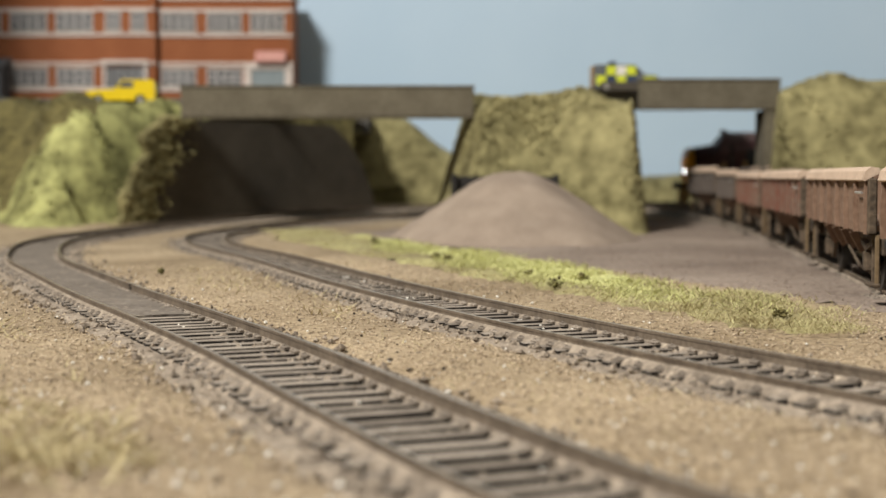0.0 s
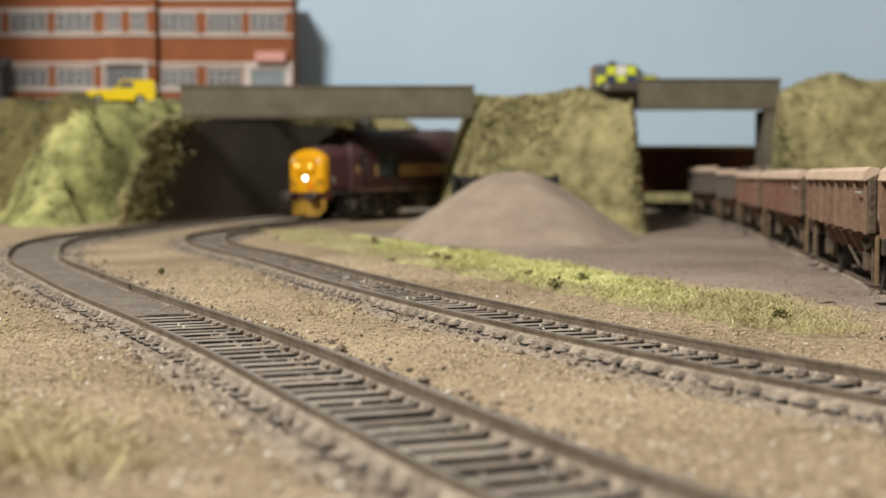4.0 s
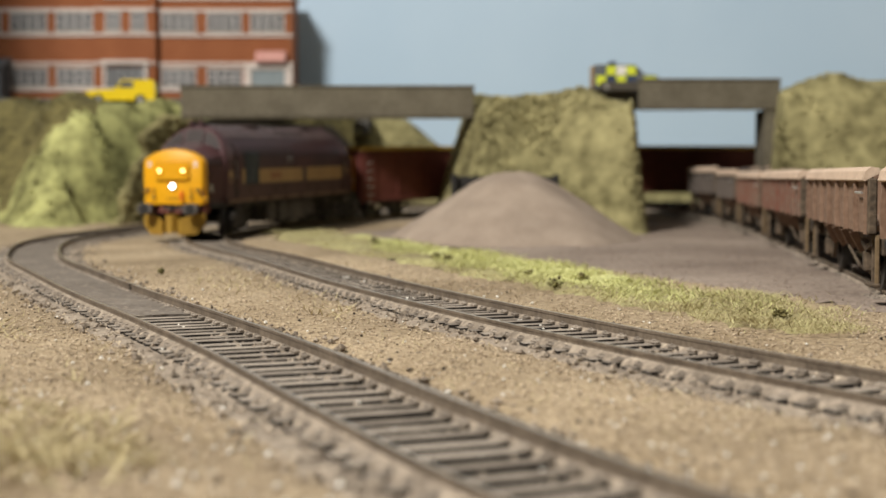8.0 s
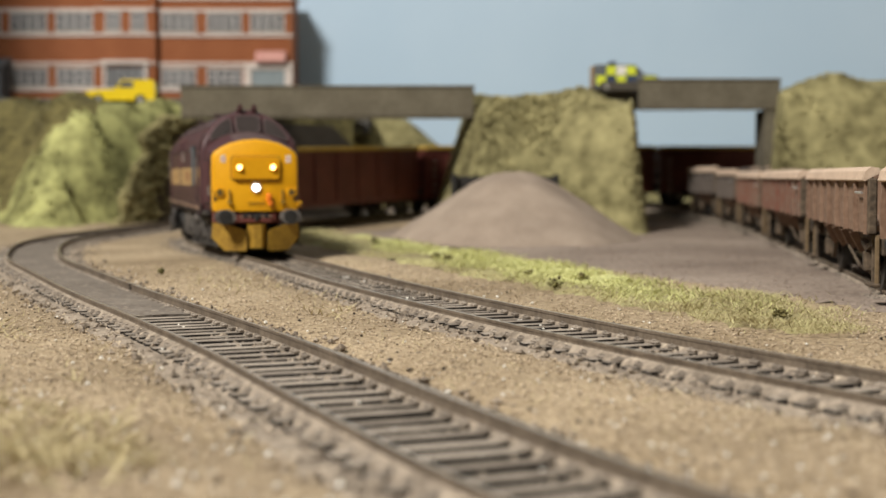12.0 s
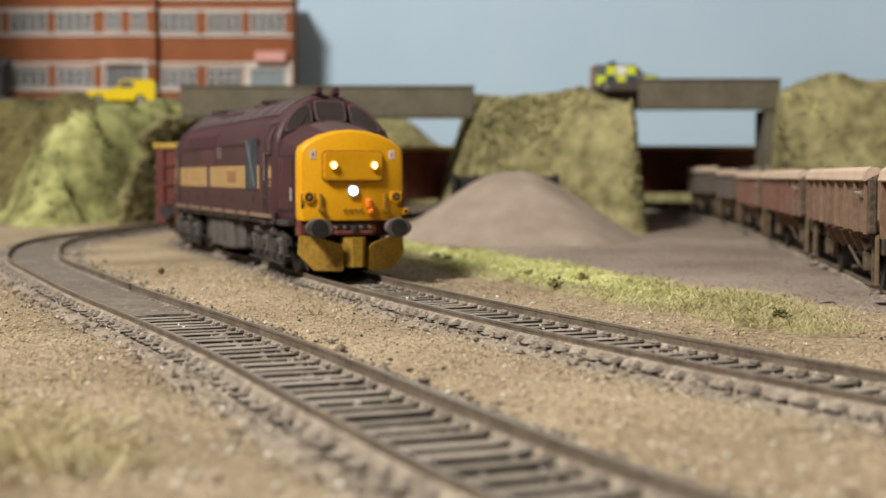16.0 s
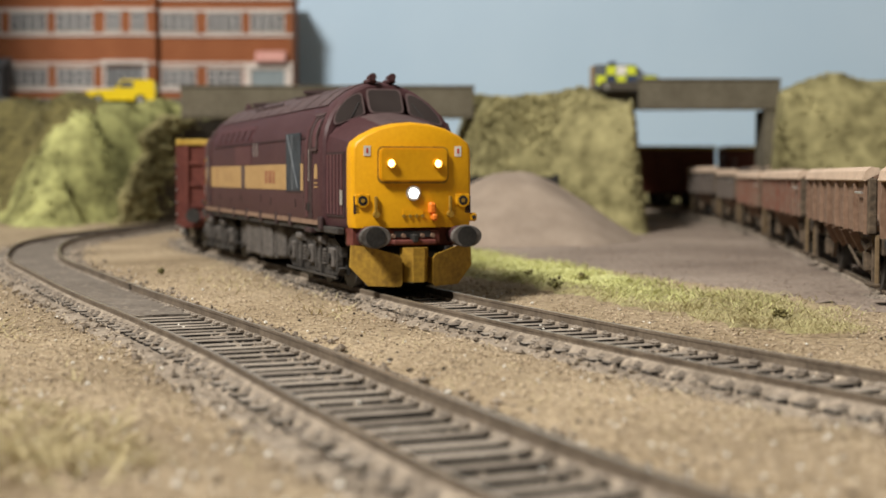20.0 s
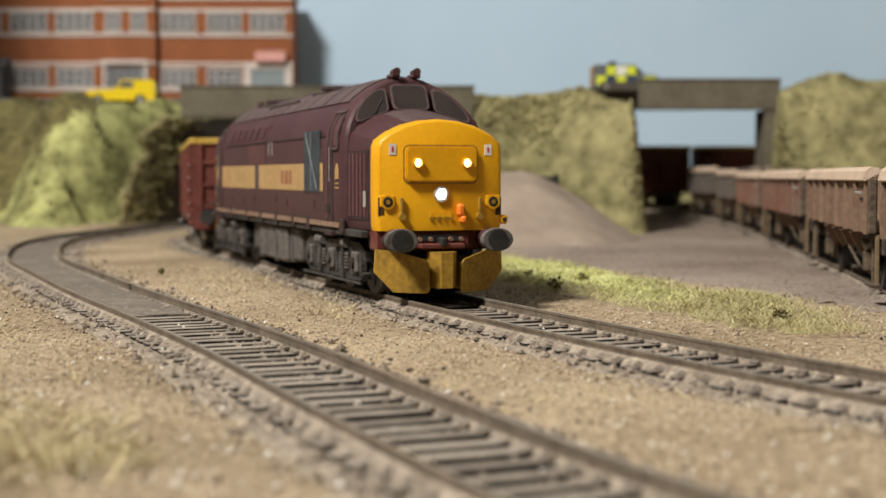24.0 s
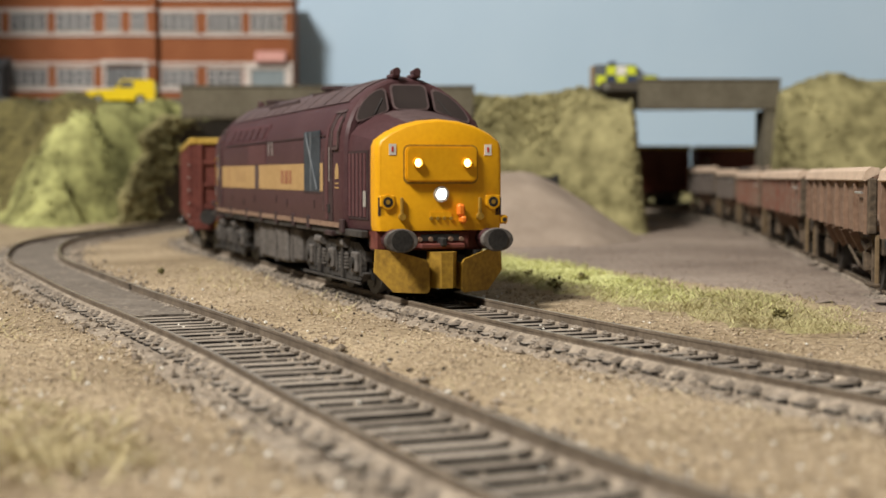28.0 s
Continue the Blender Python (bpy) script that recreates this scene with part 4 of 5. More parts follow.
def nose_end(L, e):
    np_ = whole(NOSE_HALF)

    def ring(x, k):
        return [(e * x, y * k, 27.5 + (z - 27.5) * k if z > 20 else 15.3 + (z - 15.3) * k) for y, z in np_]

    def bonnet(x):
        """The casing widens and rises from the yellow front back to the cab."""
        f = (111 - x) / 18
        return [(e * x, y * (1 + 0.085 * f), z + (f * 2.9 * min(1, (z - 30) / 8) if z > 30 else 0)) for y, z in np_]
    nose = part("nose", loft(bmesh.new(), [bonnet(92), bonnet(98), bonnet(105), bonnet(111)]), MAROON, L, "maroon nose casing", smooth=25)
    part("bonnet_top", loft(bmesh.new(), [[(x, y * 0.93, z + 0.12) for x, y, z in bonnet(xx)[5:-5]] for xx in (93.5, 99, 105, 110.4)]), MAROON_ROOF, nose, "dusty grey-maroon bonnet top", smooth=25)
    face = part("nose_front", loft(bmesh.new(), [ring(110.4, 1.004), ring(111.9, 1.004), ring(113.0, 0.998), ring(113.8, 0.988), ring(114.35, 0.973), ring(114.7, 0.957), ring(114.9, 0.938)]), YELLOW, L, "bright yellow nose front", smooth=40)
    to = lambda u, v, w: (e * (114.85 + w), u, v)
    # marker light box and lamps
    bm = plate(bmesh.new(), round_rect(-8.6, 8.6, 26.0, 33.8, 1.2), to, 1.2)
    bmesh.ops.bevel(bm, geom=[ed for ed in bm.edges if all(abs(v.co.x - e * 116.05) < 0.01 for v in ed.verts)], offset=0.35, segments=2, affect="EDGES")
    # Darker rim plate: the raised panel's edge shade, put into colour.
    part("panel_edge", plate(bmesh.new(), round_rect(-9.0, 9.0, 25.55, 34.2, 1.4), to, 0.14), OLD_YELLOW, face, "painted shade line round the lamp panel")
    part("lamp_panel", bm, YELLOW, face, "raised yellow lamp panel")
    for y in (-5.9, 5.9):
        hood = bmesh.new()
        circle = lambda x, r: [(e * x, y + r * math.cos(2 * math.pi * i / 18), 30.2 + r * math.sin(2 * math.pi * i / 18)) for i in range(18)]
        loft(hood, [circle(115.9, 1.2), circle(116.9, 1.12), circle(116.9, 0.93), circle(116.0, 0.93)], caps=False)
        part("lamp_hood", hood, YELLOW, face)
        part("marker_light", tube(bmesh.new(), (e * 115.9, y, 30.2), (e * 116.2, y, 30.2), 0.9, seg=16), LAMP_WARM if e > 0 else SILVER, face, "lit warm white marker light" if e > 0 else "unlit marker light")
    part("headlamp_ring", tube(bmesh.new(), (e * 114.8, 0, 23.3), (e * 115.5, 0, 23.3), 1.75, seg=20), SILVER, face)
    part("headlamp", tube(bmesh.new(), (e * 115.45, 0, 23.3), (e * 115.8, 0, 23.3), 1.05, seg=20), LAMP_WHITE if e > 0 else GLASS, face, "dazzling white headlamp" if e > 0 else "unlit headlamp")
    for s in (-1, 1):
        part("warning_label", plate(bmesh.new(), [(s * 11.5 - 0.85, 31.9), (s * 11.5 + 0.85, 31.9), (s * 11.5 + 0.85, 34.3), (s * 11.5 - 0.85, 34.3)], lambda u, v, w: (e * (114.75 + w), u, v), 0.25), WHITE, face, "small white warning label")
        part("label_mark", one_box(*sorted((e * 115.0, e * 115.08)), s * 11.5 - 0.22, s * 11.5 + 0.22, 32.6, 33.7), RED_MARK, face)
        ringed = part("socket_rim", tube(bmesh.new(), (e * 114.0, s * 12.7, 21.6), (e * 115.4, s * 12.7, 21.6), 1.6, seg=18), YELLOW, face)
        part("socket_hole", tube(bmesh.new(), (e * 115.0, s * 12.7, 21.6), (e * 115.46, s * 12.7, 21.6), 1.15, seg=16), BLACK, ringed, "dark socket recess")
        part("socket_pin", tube(bmesh.new(), (e * 115.4, s * 12.7, 21.6), (e * 115.6, s * 12.7, 21.6), 0.5, seg=12), OLD_YELLOW, ringed)
        part("socket_block", one_box(*sorted((e * 113.6, e * 115.1)), s * 12.7 - 2.1, s * 12.7 + 2.1, 20.2, 23.4, bevel=0.5), YELLOW, face)
        part("lamp_iron", one_box(*sorted((e * 114.9, e * 115.7)), s * 9.4 - 0.35, s * 9.4 + 0.35, 18.2, 22.6, bevel=0.15), OLD_YELLOW, face)
        part("iron_foot", tube(bmesh.new(), (e * 114.9, s * 9.4, 18.4), (e * 116.0, s * 9.4, 18.4), 0.8, seg=10), OLD_YELLOW, face)
        part("step_recess", one_box(*sorted((e * 113.2, e * 114.9)), s * 14.1 - 0.7, s * 14.1 + 0.7, 18.6, 22.6), GROOVE, face, "small dark foot recess")
        flat = lambda x, o: s * (15.3 * (1 + 0.085 * (111 - x) / 18) + o)
        panel = lambda x0, x1, z0, z1, lo, hi: loft(bmesh.new(), [[(e * x, flat(x, o), z) for o, z in ((lo, z0), (hi, z0), (hi, z1), (lo, z1))] for x in (x0, x1)])
        grid = part("grille_panel", panel(95.5, 109, 17.6, 33.0, -0.1, 0.18), GROOVE, nose, "dark louvred side panel")
        for k in range(5):
            part("louvre", panel(96.2 + 2.6 * k, 97.6 + 2.6 * k, 18.2, 32.4, 0.19, 0.42), MAROON_DARK, grid)
        part("number_mark", panel(106.5, 108.4, 20.5, 24.0, 0.43, 0.5), SILVER, nose, "small pale data panel")
    jumper = part("jumper_cable", one_box(*sorted((e * 114.8, e * 116.6)), 4.6 * e - 0.9, 4.6 * e + 0.9, 18.4, 21.2, bevel=0.5), ORANGE if e > 0 else GROOVE, face, "orange jumper cable box" if e > 0 else "dark jumper cable box")
    part("cable_foot", one_box(*sorted((e * 114.8, e * 117.2)), 4.6 * e - 0.3, 4.6 * e + 1.1, 16.9, 18.5, bevel=0.4), ORANGE if e > 0 else GROOVE, jumper)
    for k in range(4):
        part("plate_rivet", tube(bmesh.new(), (e * 114.9, -2.4 + 1.6 * k, 18.0), (e * 115.35, -2.4 + 1.6 * k, 18.0), 0.4, seg=8), OLD_YELLOW, face)
    part("side_valve", one_box(*sorted((e * 112.4, e * 114.8)), *sorted((e * 14.6, e * 16.6)), 16.6, 18.6, bevel=0.4), YELLOW if e > 0 else GROOVE, face)
    part("valve_bore", tube(bmesh.new(), (e * 114.7, e * 15.7, 17.6), (e * 115.0, e * 15.7, 17.6), 0.5, seg=10), BLACK, face)
    part("number_bar", one_box(*sorted((e * 114.9, e * 115.1)), -2.6, 2.6, 18.2, 19.4), YELLOW, face, "small raised plate")
    # buffer beam, buffers, coupling
    beam = part("buffer_beam", one_box(*sorted((e * 107, e * 112.9)), -14.9, 14.9, 10.9, 15.6, bevel=0.4), WAGON_RED, L, "dirty maroon buffer beam")
    part("drawbar_plate", one_box(*sorted((e * 112.9, e * 114.2)), -7.2, 7.2, 11.2, 14.9, bevel=0.3), WAGON_RED, beam, "rusty red drawgear plate")
    part("pocket", one_box(*sorted((e * 114.2, e * 114.5)), -4.6, 4.6, 13.0, 14.5), BLACK, beam, "dark slot behind the coupling")
    part("drag_bar", one_box(*sorted((e * 114.2, e * 116.8)), -5.4, 5.4, 11.3, 12.5, bevel=0.3), WAGON_RED, beam)
    part("hook", one_box(*sorted((e * 114.4, e * 117.6)), -0.7, 0.7, 11.8, 13.8, bevel=0.3), BLACK, beam)
    for y in (-5, -2.4, 2.4, 5):
        part("pipe_tap", tube(bmesh.new(), (e * 114.3, y, 13.4), (e * 115.4, y, 13.4), 0.5, seg=8), RUST_A, beam)
    for s in (-1, 1):
        bf = part("buffer", tube(bmesh.new(), (e * 112.6, s * 11.4, 13.4), (e * 120.6, s * 11.4, 13.4), 2.3, seg=16), MAROON, beam)
        bm = bmesh.new()
        rr = lambda x, k: [(e * x, s * 11.4 + 3.9 * k * math.cos(a), 13.4 + 2.6 * k * math.sin(a)) for a in [2 * math.pi * i / 28 for i in range(28)]]
        loft(bm, [rr(120.4, 0.9), rr(120.7, 1), rr(121.4, 1), rr(121.9, 0.93)])
        part("buffer_head", bm, TANK_GREY, bf, "oval grey buffer head")
        bm = bmesh.new()
        rr2 = lambda x: [(e * x, s * 11.4 + 2.4 * math.cos(a), 13.4 + 2.3 * math.sin(a)) for a in [2 * math.pi * i / 24 for i in range(24)]]
        loft(bm, [rr2(121.7), rr2(122.1)])
        part("buffer_face", bm, BLACK, bf, "dark greasy buffer face")
    # snow ploughs
    for s in (-1, 1):
        pts = [(s * 3.9, 2.2), (s * 4.0, 8.2), (s * 4.7, 9.1), (s * 11.4, 11.0), (s * 15.2, 11.3), (s * 15.5, 6.2), (s * 11.4, 1.9), (s * 4.5, 1.7)]
        bm = bmesh.new()
        loft(bm, [[(e * (118.6 - 0.42 * (abs(y) - 4) - off), y, z) for y, z in pts] for off in (0, 0.8)])
        blade = part("snow_plough", bm, OLD_YELLOW, L, "grimy yellow angled snow plough")
        part("plough_flange", loft(bmesh.new(), [[(e * (118.4 - off), y, z) for y, z in ((s * 3.7, 2.4), (s * 4.1, 2.4), (s * 4.3, 8.3), (s * 3.9, 8.3))] for off in (0, 3.6)]), OLD_YELLOW, blade)
        part("plough_stay", one_box(*sorted((e * 108, e * 115)), s * 9 - 0.6, s * 9 + 0.6, 6.0, 10.8), BLACK, blade)
    bm = bmesh.new()
    loft(bm, [[(e * x, y, z) for y, z in ((-w, 2.8), (w, 2.8), (w + 0.15, 10.7), (-w - 0.15, 10.7))] for x, w in ((114.5, 3.1), (117.0, 3.0), (119.6, 1.3))])
    part("centre_plough", bm, OLD_YELLOW, L, "grimy yellow centre plough")


def cab_end(L, body, e):
    to = lambda u, v, w: (e * (screen_x(v) + w), u, v)
    wins = [round_rect(-4.2, 4.2, 43.1, 48.6, 1.1)]
    for s in (-1, 1):
        wins.append([(s * u, v) for u, v in ((6.2, 43.0), (6.7, 42.5), (12.6, 40.4), (13.7, 40.2), (14.0, 40.8), (13.3, 42.5), (11.9, 44.4), (10.0, 46.1), (8.0, 47.2), (6.8, 47.5), (6.2, 47.0))])
    for pts in wins:
        c = (sum(p[0] for p in pts) / len(pts), sum(p[1] for p in pts) / len(pts))
        big = [(c[0] + (u - c[0]) * 1.12, c[1] + (v - c[1]) * 1.12) for u, v in pts]
        rim = part("screen_rim", plate(bmesh.new(), big, to, 0.22), MAROON_ROOF, body, "pinkish worn window surround")
        part("windscreen", plate(bmesh.new(), pts, lambda u, v, w: (e * (screen_x(v) + 0.1 + w), u, v), 0.2), GLASS, rim, "smoky grey cab windscreen")
    for s in (-1, 1):
        bm = bmesh.new()
        tube(bm, (e * (screen_x(42) + 0.7), s * 9.6, 41.6), (e * (screen_x(45.6) + 0.5), s * 7.0, 45.4), 0.14, seg=6)
        part("wiper", bm, RUBBER, body)
    for y in (-2.6, 2.6):
        h = part("horn_base", one_box(*sorted((e * 84, e * 88.5)), y - 1.2, y + 1.2, 50.4, 51.4, bevel=0.3), MAROON, body)
        part("horn", tube(bmesh.new(), (e * 85, y, 51.9), (e * 89.4, y, 51.9), 0.55, 0.95, seg=12), MAROON, h, "roof horn trumpet")
    for s in (-1, 1):
        # cab doorway, side window and handrails
        skin = lambda v, o: s * (17.9 + o - 0.06 * max(0, v - 34.5) - 0.34 * max(0, v - 37.6) - 0.35 * max(0, v - 40.5))
        door = lambda pts, lo, hi: loft(bmesh.new(), [[(e * u, skin(v, o), v) for u, v in pts] for o in (lo, hi)])

        def curved(x0, x1, z0, z1, lo, hi, inset=0.0):
            """A strip bent to the body side between two heights."""
            zs = np.linspace(z0, z1, 9)
            top = [inset * max(0.0, (v - z1 + 2.2) / 2.2) ** 2 for v in zs]
            return loft(bmesh.new(), [[(e * x, skin(v, o), v) for x, o in ((x0 + q, lo), (x1 - q, lo), (x1 - q, hi), (x0 + q, hi))] for v, q in zip(zs, top)])
        # Raised dark strips stand for the shade inside the door and window recesses.
        part("door_recess", curved(79.2, 85.9, 16.8, 42.4, -0.3, 0.16, 1.2), GROOVE, body, "dark strip for the cab doorway's recess shade")
        part("cab_door", curved(79.5, 81.6, 17.0, 42.0, 0.0, 0.34, 0.6), MAROON_DARK, body, "deep red door edge")
        part("window_recess", curved(85.9, 91.6, 33.8, 41.9, -0.3, 0.16, 1.6), GROOVE, body)
        part("side_window", curved(86.6, 91.0, 34.5, 41.2, 0.0, 0.24, 1.4), MAROON_DARK, body, "small cab side window")
        for x0, x1, z0, z1 in ((85.5, 86.2, 33.6, 42.0), (91.0, 91.7, 33.8, 40.6), (86.2, 91.4, 33.4, 34.0), (80.2, 90.0, 42.2, 42.8)):
            part("window_frame", curved(x0, x1, z0, z1, 0.0, 0.45), MAROON_ROOF, body, "pinkish worn window frame")
        part("handrail", tube(bmesh.new(), (e * 78.5, s * 18.5, 19), (e * 78.5, s * 18.5, 33), 0.12, seg=6), MAROON_ROOF, body)
        part("handrail", tube(bmesh.new(), (e * 84.4, s * 18.5, 26), (e * 84.4, s * 18.5, 34), 0.12, seg=6), SILVER, body)
        part("emblem", door([(88.2, 26.6), (91.4, 26.6), (91.4, 28.8), (90.4, 30.2), (89.2, 30.2), (88.2, 28.8)], 0.0, 0.12), GOLD, body, "small gold emblem panel")
        for z in (24.4, 25.4):
            part("emblem_bar", door([(88.0, z), (91.6, z), (91.6, z + 0.35), (88.0, z + 0.35)], 0.0, 0.12), GOLD, body)
        part("foot_hole", door([(80, 18.6), (83.6, 18.6), (83.6, 20.6), (80, 20.6)], 0.1, 0.34), BLACK, body, "dark foot hole")
        part("step", one_box(*sorted((e * 79, e * 86)), s * 17.2 - 1.2, s * 17.2 + 1.2, 13.2, 14.4, bevel=0.2), GROOVE, L)


def flank(L, body, s):
    y = s * 17.92
    band = part("gold_stripe", one_box(-81, 76, y - 0.06, y + 0.08, 23.6, 30.4), GOLD, body, "dull gold livery stripe")
    for x0, x1 in ((27, 30.6), (32, 36.4), (37.6, 40.6)):
        part("letter_bar", one_box(x0, x1, y - 0.02 + s * 0.1, y + 0.02 + s * 0.1, 25.2, 28.8), FAINT_MARK, band)
    for x0, x1 in ((-49, -43), (-41, -35), (-33, -29)):
        part("faded_letter", one_box(x0, x1, y - 0.02 + s * 0.09, y + 0.02 + s * 0.09, 25.4, 28.6), FADED_MARK, band, "worn lettering patch")
    for x in (-64, -12):
        part("panel_joint", one_box(x, x + (7 if x == -12 else 1.0), y - 0.04 + s * 0.08, y + 0.04 + s * 0.08, 23.6, 30.4), MAROON_ROOF if x == -12 else FAINT_MARK, band, "darker joint across the stripe")
    g = part("side_grille", one_box(55.5, 73, y - 0.1, y + 0.16, 23.4, 38.4, bevel=0.1), GRILLE, body, "dark engine room grille")
    part("grille_strut", tube(bmesh.new(), (58, y + s * 0.25, 38.0), (70.5, y + s * 0.25, 24.0), 0.22, seg=6), SLATE, g)
    part("grille_post", one_box(62.4, 63.4, y - 0.12, y + 0.26, 23.6, 38.2), SLATE, g)
    part("grille_sill", one_box(55.2, 73.3, y - 0.1, y + 0.3, 22.9, 23.4), GROOVE, g)
    part("side_hatch", one_box(-24, 6, y - 0.1, y + 0.12, 30.5, 36.4, bevel=0.1), MAROON_DARK, body, "darker side hatch")
    # louvred cantrail grille
    lean = lambda u0, u1, v0, v1, lo, hi: plate(bmesh.new(), [(u0, v0), (u1, v0), (u1, v1), (u0, v1)], lambda u, v, w: (u, s * (17.98 - max(0, v - 36.5) * 0.33 - max(0, v - 39.4) * 0.2 + lo + w), v), hi - lo)
    rack = part("cantrail_grille", lean(-69, 4, 37.2, 42.2, 0, 0.16), MAROON_DARK, body, "darker louvred cantrail panel")
    for k in range(6):
        part("cantrail_louvre", lean(-67 + 11.9 * k, -58.5 + 11.9 * k, 38.0, 41.4, 0.17, 0.5), MAROON, rack)
    part("cantrail_seam", lean(-70, 78, 36.9, 37.15, 0.05, 0.2), GROOVE, body, "thin dark cantrail seam")
    for x, z in ((-58, 20.5), (-34, 19.4), (-14, 20.6), (20, 21.0), (34, 20.2), (66, 20.4)):
        part("side_catch", one_box(x, x + 1.1, y - 0.05, y + 0.05 + s * 0.15, z - 1.1, z + 0.9), GROOVE, body)
    for x in (12.5, 17.0):
        part("handrail", tube(bmesh.new(), (x, s * 18.4, 33.0), (x, s * 18.4, 36.8), 0.16, seg=6), SILVER, body)
    # solebar and underframe
    sole = part("solebar", one_box(-109, 109, s * 16.4 - 0.9, s * 16.4 + 0.9, 13.6, 15.2, bevel=0.2), FRAME_GREY, L, "dusty brown solebar")
    part("body_hem", one_box(-93, 93, y - 0.08, y + 0.2, 15.3, 16.5), RUST_A, body, "dusty tan hem line")
    for x in (-96, -62, -30, -4, 18, 40, 58, 92):
        part("lifting_bracket", one_box(x, x + 3.2, s * 17.7 - 0.4, s * 17.7 + 0.5, 14.2, 17.4, bevel=0.2), GROOVE, sole)
    for x0, x1, z0, yy in ((-34, -20, 5.0, 14.6), (-18, 6, 3.4, 15.6), (8, 24, 3.4, 15.9), (25.5, 38, 4.2, 15.0)):
        tank = part("fuel_tank", one_box(x0, x1, min(0, s * yy), max(0, s * yy), z0, 13.4, bevel=0.7), TANK_GREY, L, "dusty grey underfloor tank")
        part("tank_strap", one_box(x0 + 3, x0 + 4, min(0, s * (yy + 0.3)), max(0, s * (yy + 0.3)), z0 - 0.2, 13.3), TANK_GREY, tank)
    part("keel", one_box(-108, 108, min(0, s * 9), max(0, s * 9), 9.5, 15.0), BLACK, L)


def bogie(parent, x, half=54.0):
    """A six-wheel bogie, its pivot at x."""
    b = new("bogie", None)
    b.parent = parent
    b.matrix_basis = pose(x * MM * STRETCH[0], 0, 0)
    for s in (-1, 1):
        bm = bmesh.new()
        y0, y1 = sorted((s * 13.2, s * 14.8))
        top = [(-27, 7.8), (-22, 9.4), (22, 9.4), (27, 7.8), (27, 10.2), (22, 12.0), (-22, 12.0), (-27, 10.2)]
        loft(bm, [[(u, y, v) for u, v in top] for y in (y0, y1)])
        fr = part("side_frame", bm, FRAME_GREY, b, "dusty cast bogie frame")
        low = [(-26, 5.0), (-23, 3.2), (23, 3.2), (26, 5.0), (24, 5.4), (-24, 5.4)]
        part("equaliser_beam", loft(bmesh.new(), [[(u, y, v) for u, v in low] for y in (y0, y1)]), FRAME_GREY, fr)
        # Black sheet put where only the shaded void behind the frame shows.
        part("inner_plate", one_box(-26, 26, *sorted((s * 12.2, s * 12.9)), 3.6, 10.4), BLACK, fr)
        for k in (-1, 0, 1):
            part("axle_box", one_box(k * 20.5 - 2.2, k * 20.5 + 2.2, s * 15.0 - 0.9, s * 15.0 + 0.9, 5.0, 9.9, bevel=0.4), TANK_GREY, fr)
            part("axle_cap", tube(bmesh.new(), (k * 20.5, s * 15.8, 7.4), (k * 20.5, s * 16.5, 7.4), 1.3, seg=12), FRAME_GREY, fr)
            for o in (-3.3, 3.3):
                part("horn_guide", one_box(k * 20.5 + o - 0.6, k * 20.5 + o + 0.6, *sorted((s * 13.4, s * 15.2)), 4.2, 10.4, bevel=0.2), FRAME_GREY, fr)
        for k in (-10.2, 10.2):
            for o in (-2.2, 2.2):
                coil = bmesh.new()
                for n in range(5):
                    tube(coil, (k + o, s * 14.6, 5.6 + 0.8 * n), (k + o, s * 14.6, 6.0 + 0.8 * n), 1.15, seg=10)
                tube(coil, (k + o, s * 14.6, 5.4), (k + o, s * 14.6, 9.5), 0.8, seg=8)
                part("coil_spring", coil, TANK_GREY, fr)
            part("spring_hanger", one_box(k - 0.6, k + 0.6, s * 15.2 - 0.6, s * 15.2 + 0.7, 3.0, 11.0, bevel=0.2), FRAME_GREY, fr)
            part("brake_cylinder", tube(bmesh.new(), (k - 3, s * 15.3, 11.6), (k + 3.4, s * 15.3, 11.6), 1.2, seg=10), TANK_GREY, fr)
            part("brake_block", one_box(k - 6.4, k - 5.2, s * 14.2 - 0.7, s * 14.2 + 0.9, 4.4, 8.4, bevel=0.3), RUBBER, fr)
        part("brake_rod", tube(bmesh.new(), (-26, s * 15.6, 2.8), (26, s * 15.6, 2.8), 0.35, seg=6), FRAME_GREY, fr)
        part("sand_pipe", tube(bmesh.new(), (27 * (1 if x > 0 else -1), s * 12, 9), (29.5 * (1 if x > 0 else -1), s * 9, 1.2), 0.35, seg=6), FRAME_GREY, fr)
    part("bolster", one_box(-24, 24, -13, 13, 8.2, 9.4), BLACK, b)
    wheels = []
    for k in (-1, 0, 1):
        wheels.append((wheelset(b, k * 19.8, 7.4), k * 19.8, 7.4))
    return b, wheels


def wheelset(parent, x, r):
    bm = bmesh.new()
    for s in (-1, 1):
        tube(bm, (0, s * 7.4, 0), (0, s * 8.1, 0), r + 0.7, seg=24)
        tube(bm, (0, s * 8.1, 0), (0, s * 10.2, 0), r, seg=24)
        tube(bm, (0, s * 10.2, 0), (0, s * 10.6, 0), r * 0.3, seg=10)
        for a in range(4):
            c, q = math.cos(a * math.pi / 2), math.sin(a * math.pi / 2)
            tube(bm, (c * r * 0.62, s * 10.0, q * r * 0.62), (c * r * 0.62, s * 10.4, q * r * 0.62), r * 0.16, seg=6)
    tube(bm, (0, -9, 0), (0, 9, 0), 1.2, seg=8)
    keep, STRETCH[0] = STRETCH[0], 1.0
    w = part("wheelset", bm, RUBBER, parent, "dark steel wheels on an axle")
    STRETCH[0] = keep
    w.matrix_basis = pose(x * MM, 0, r * MM)
    return w


STRETCH[0] = 0.965
LOCO = loco()
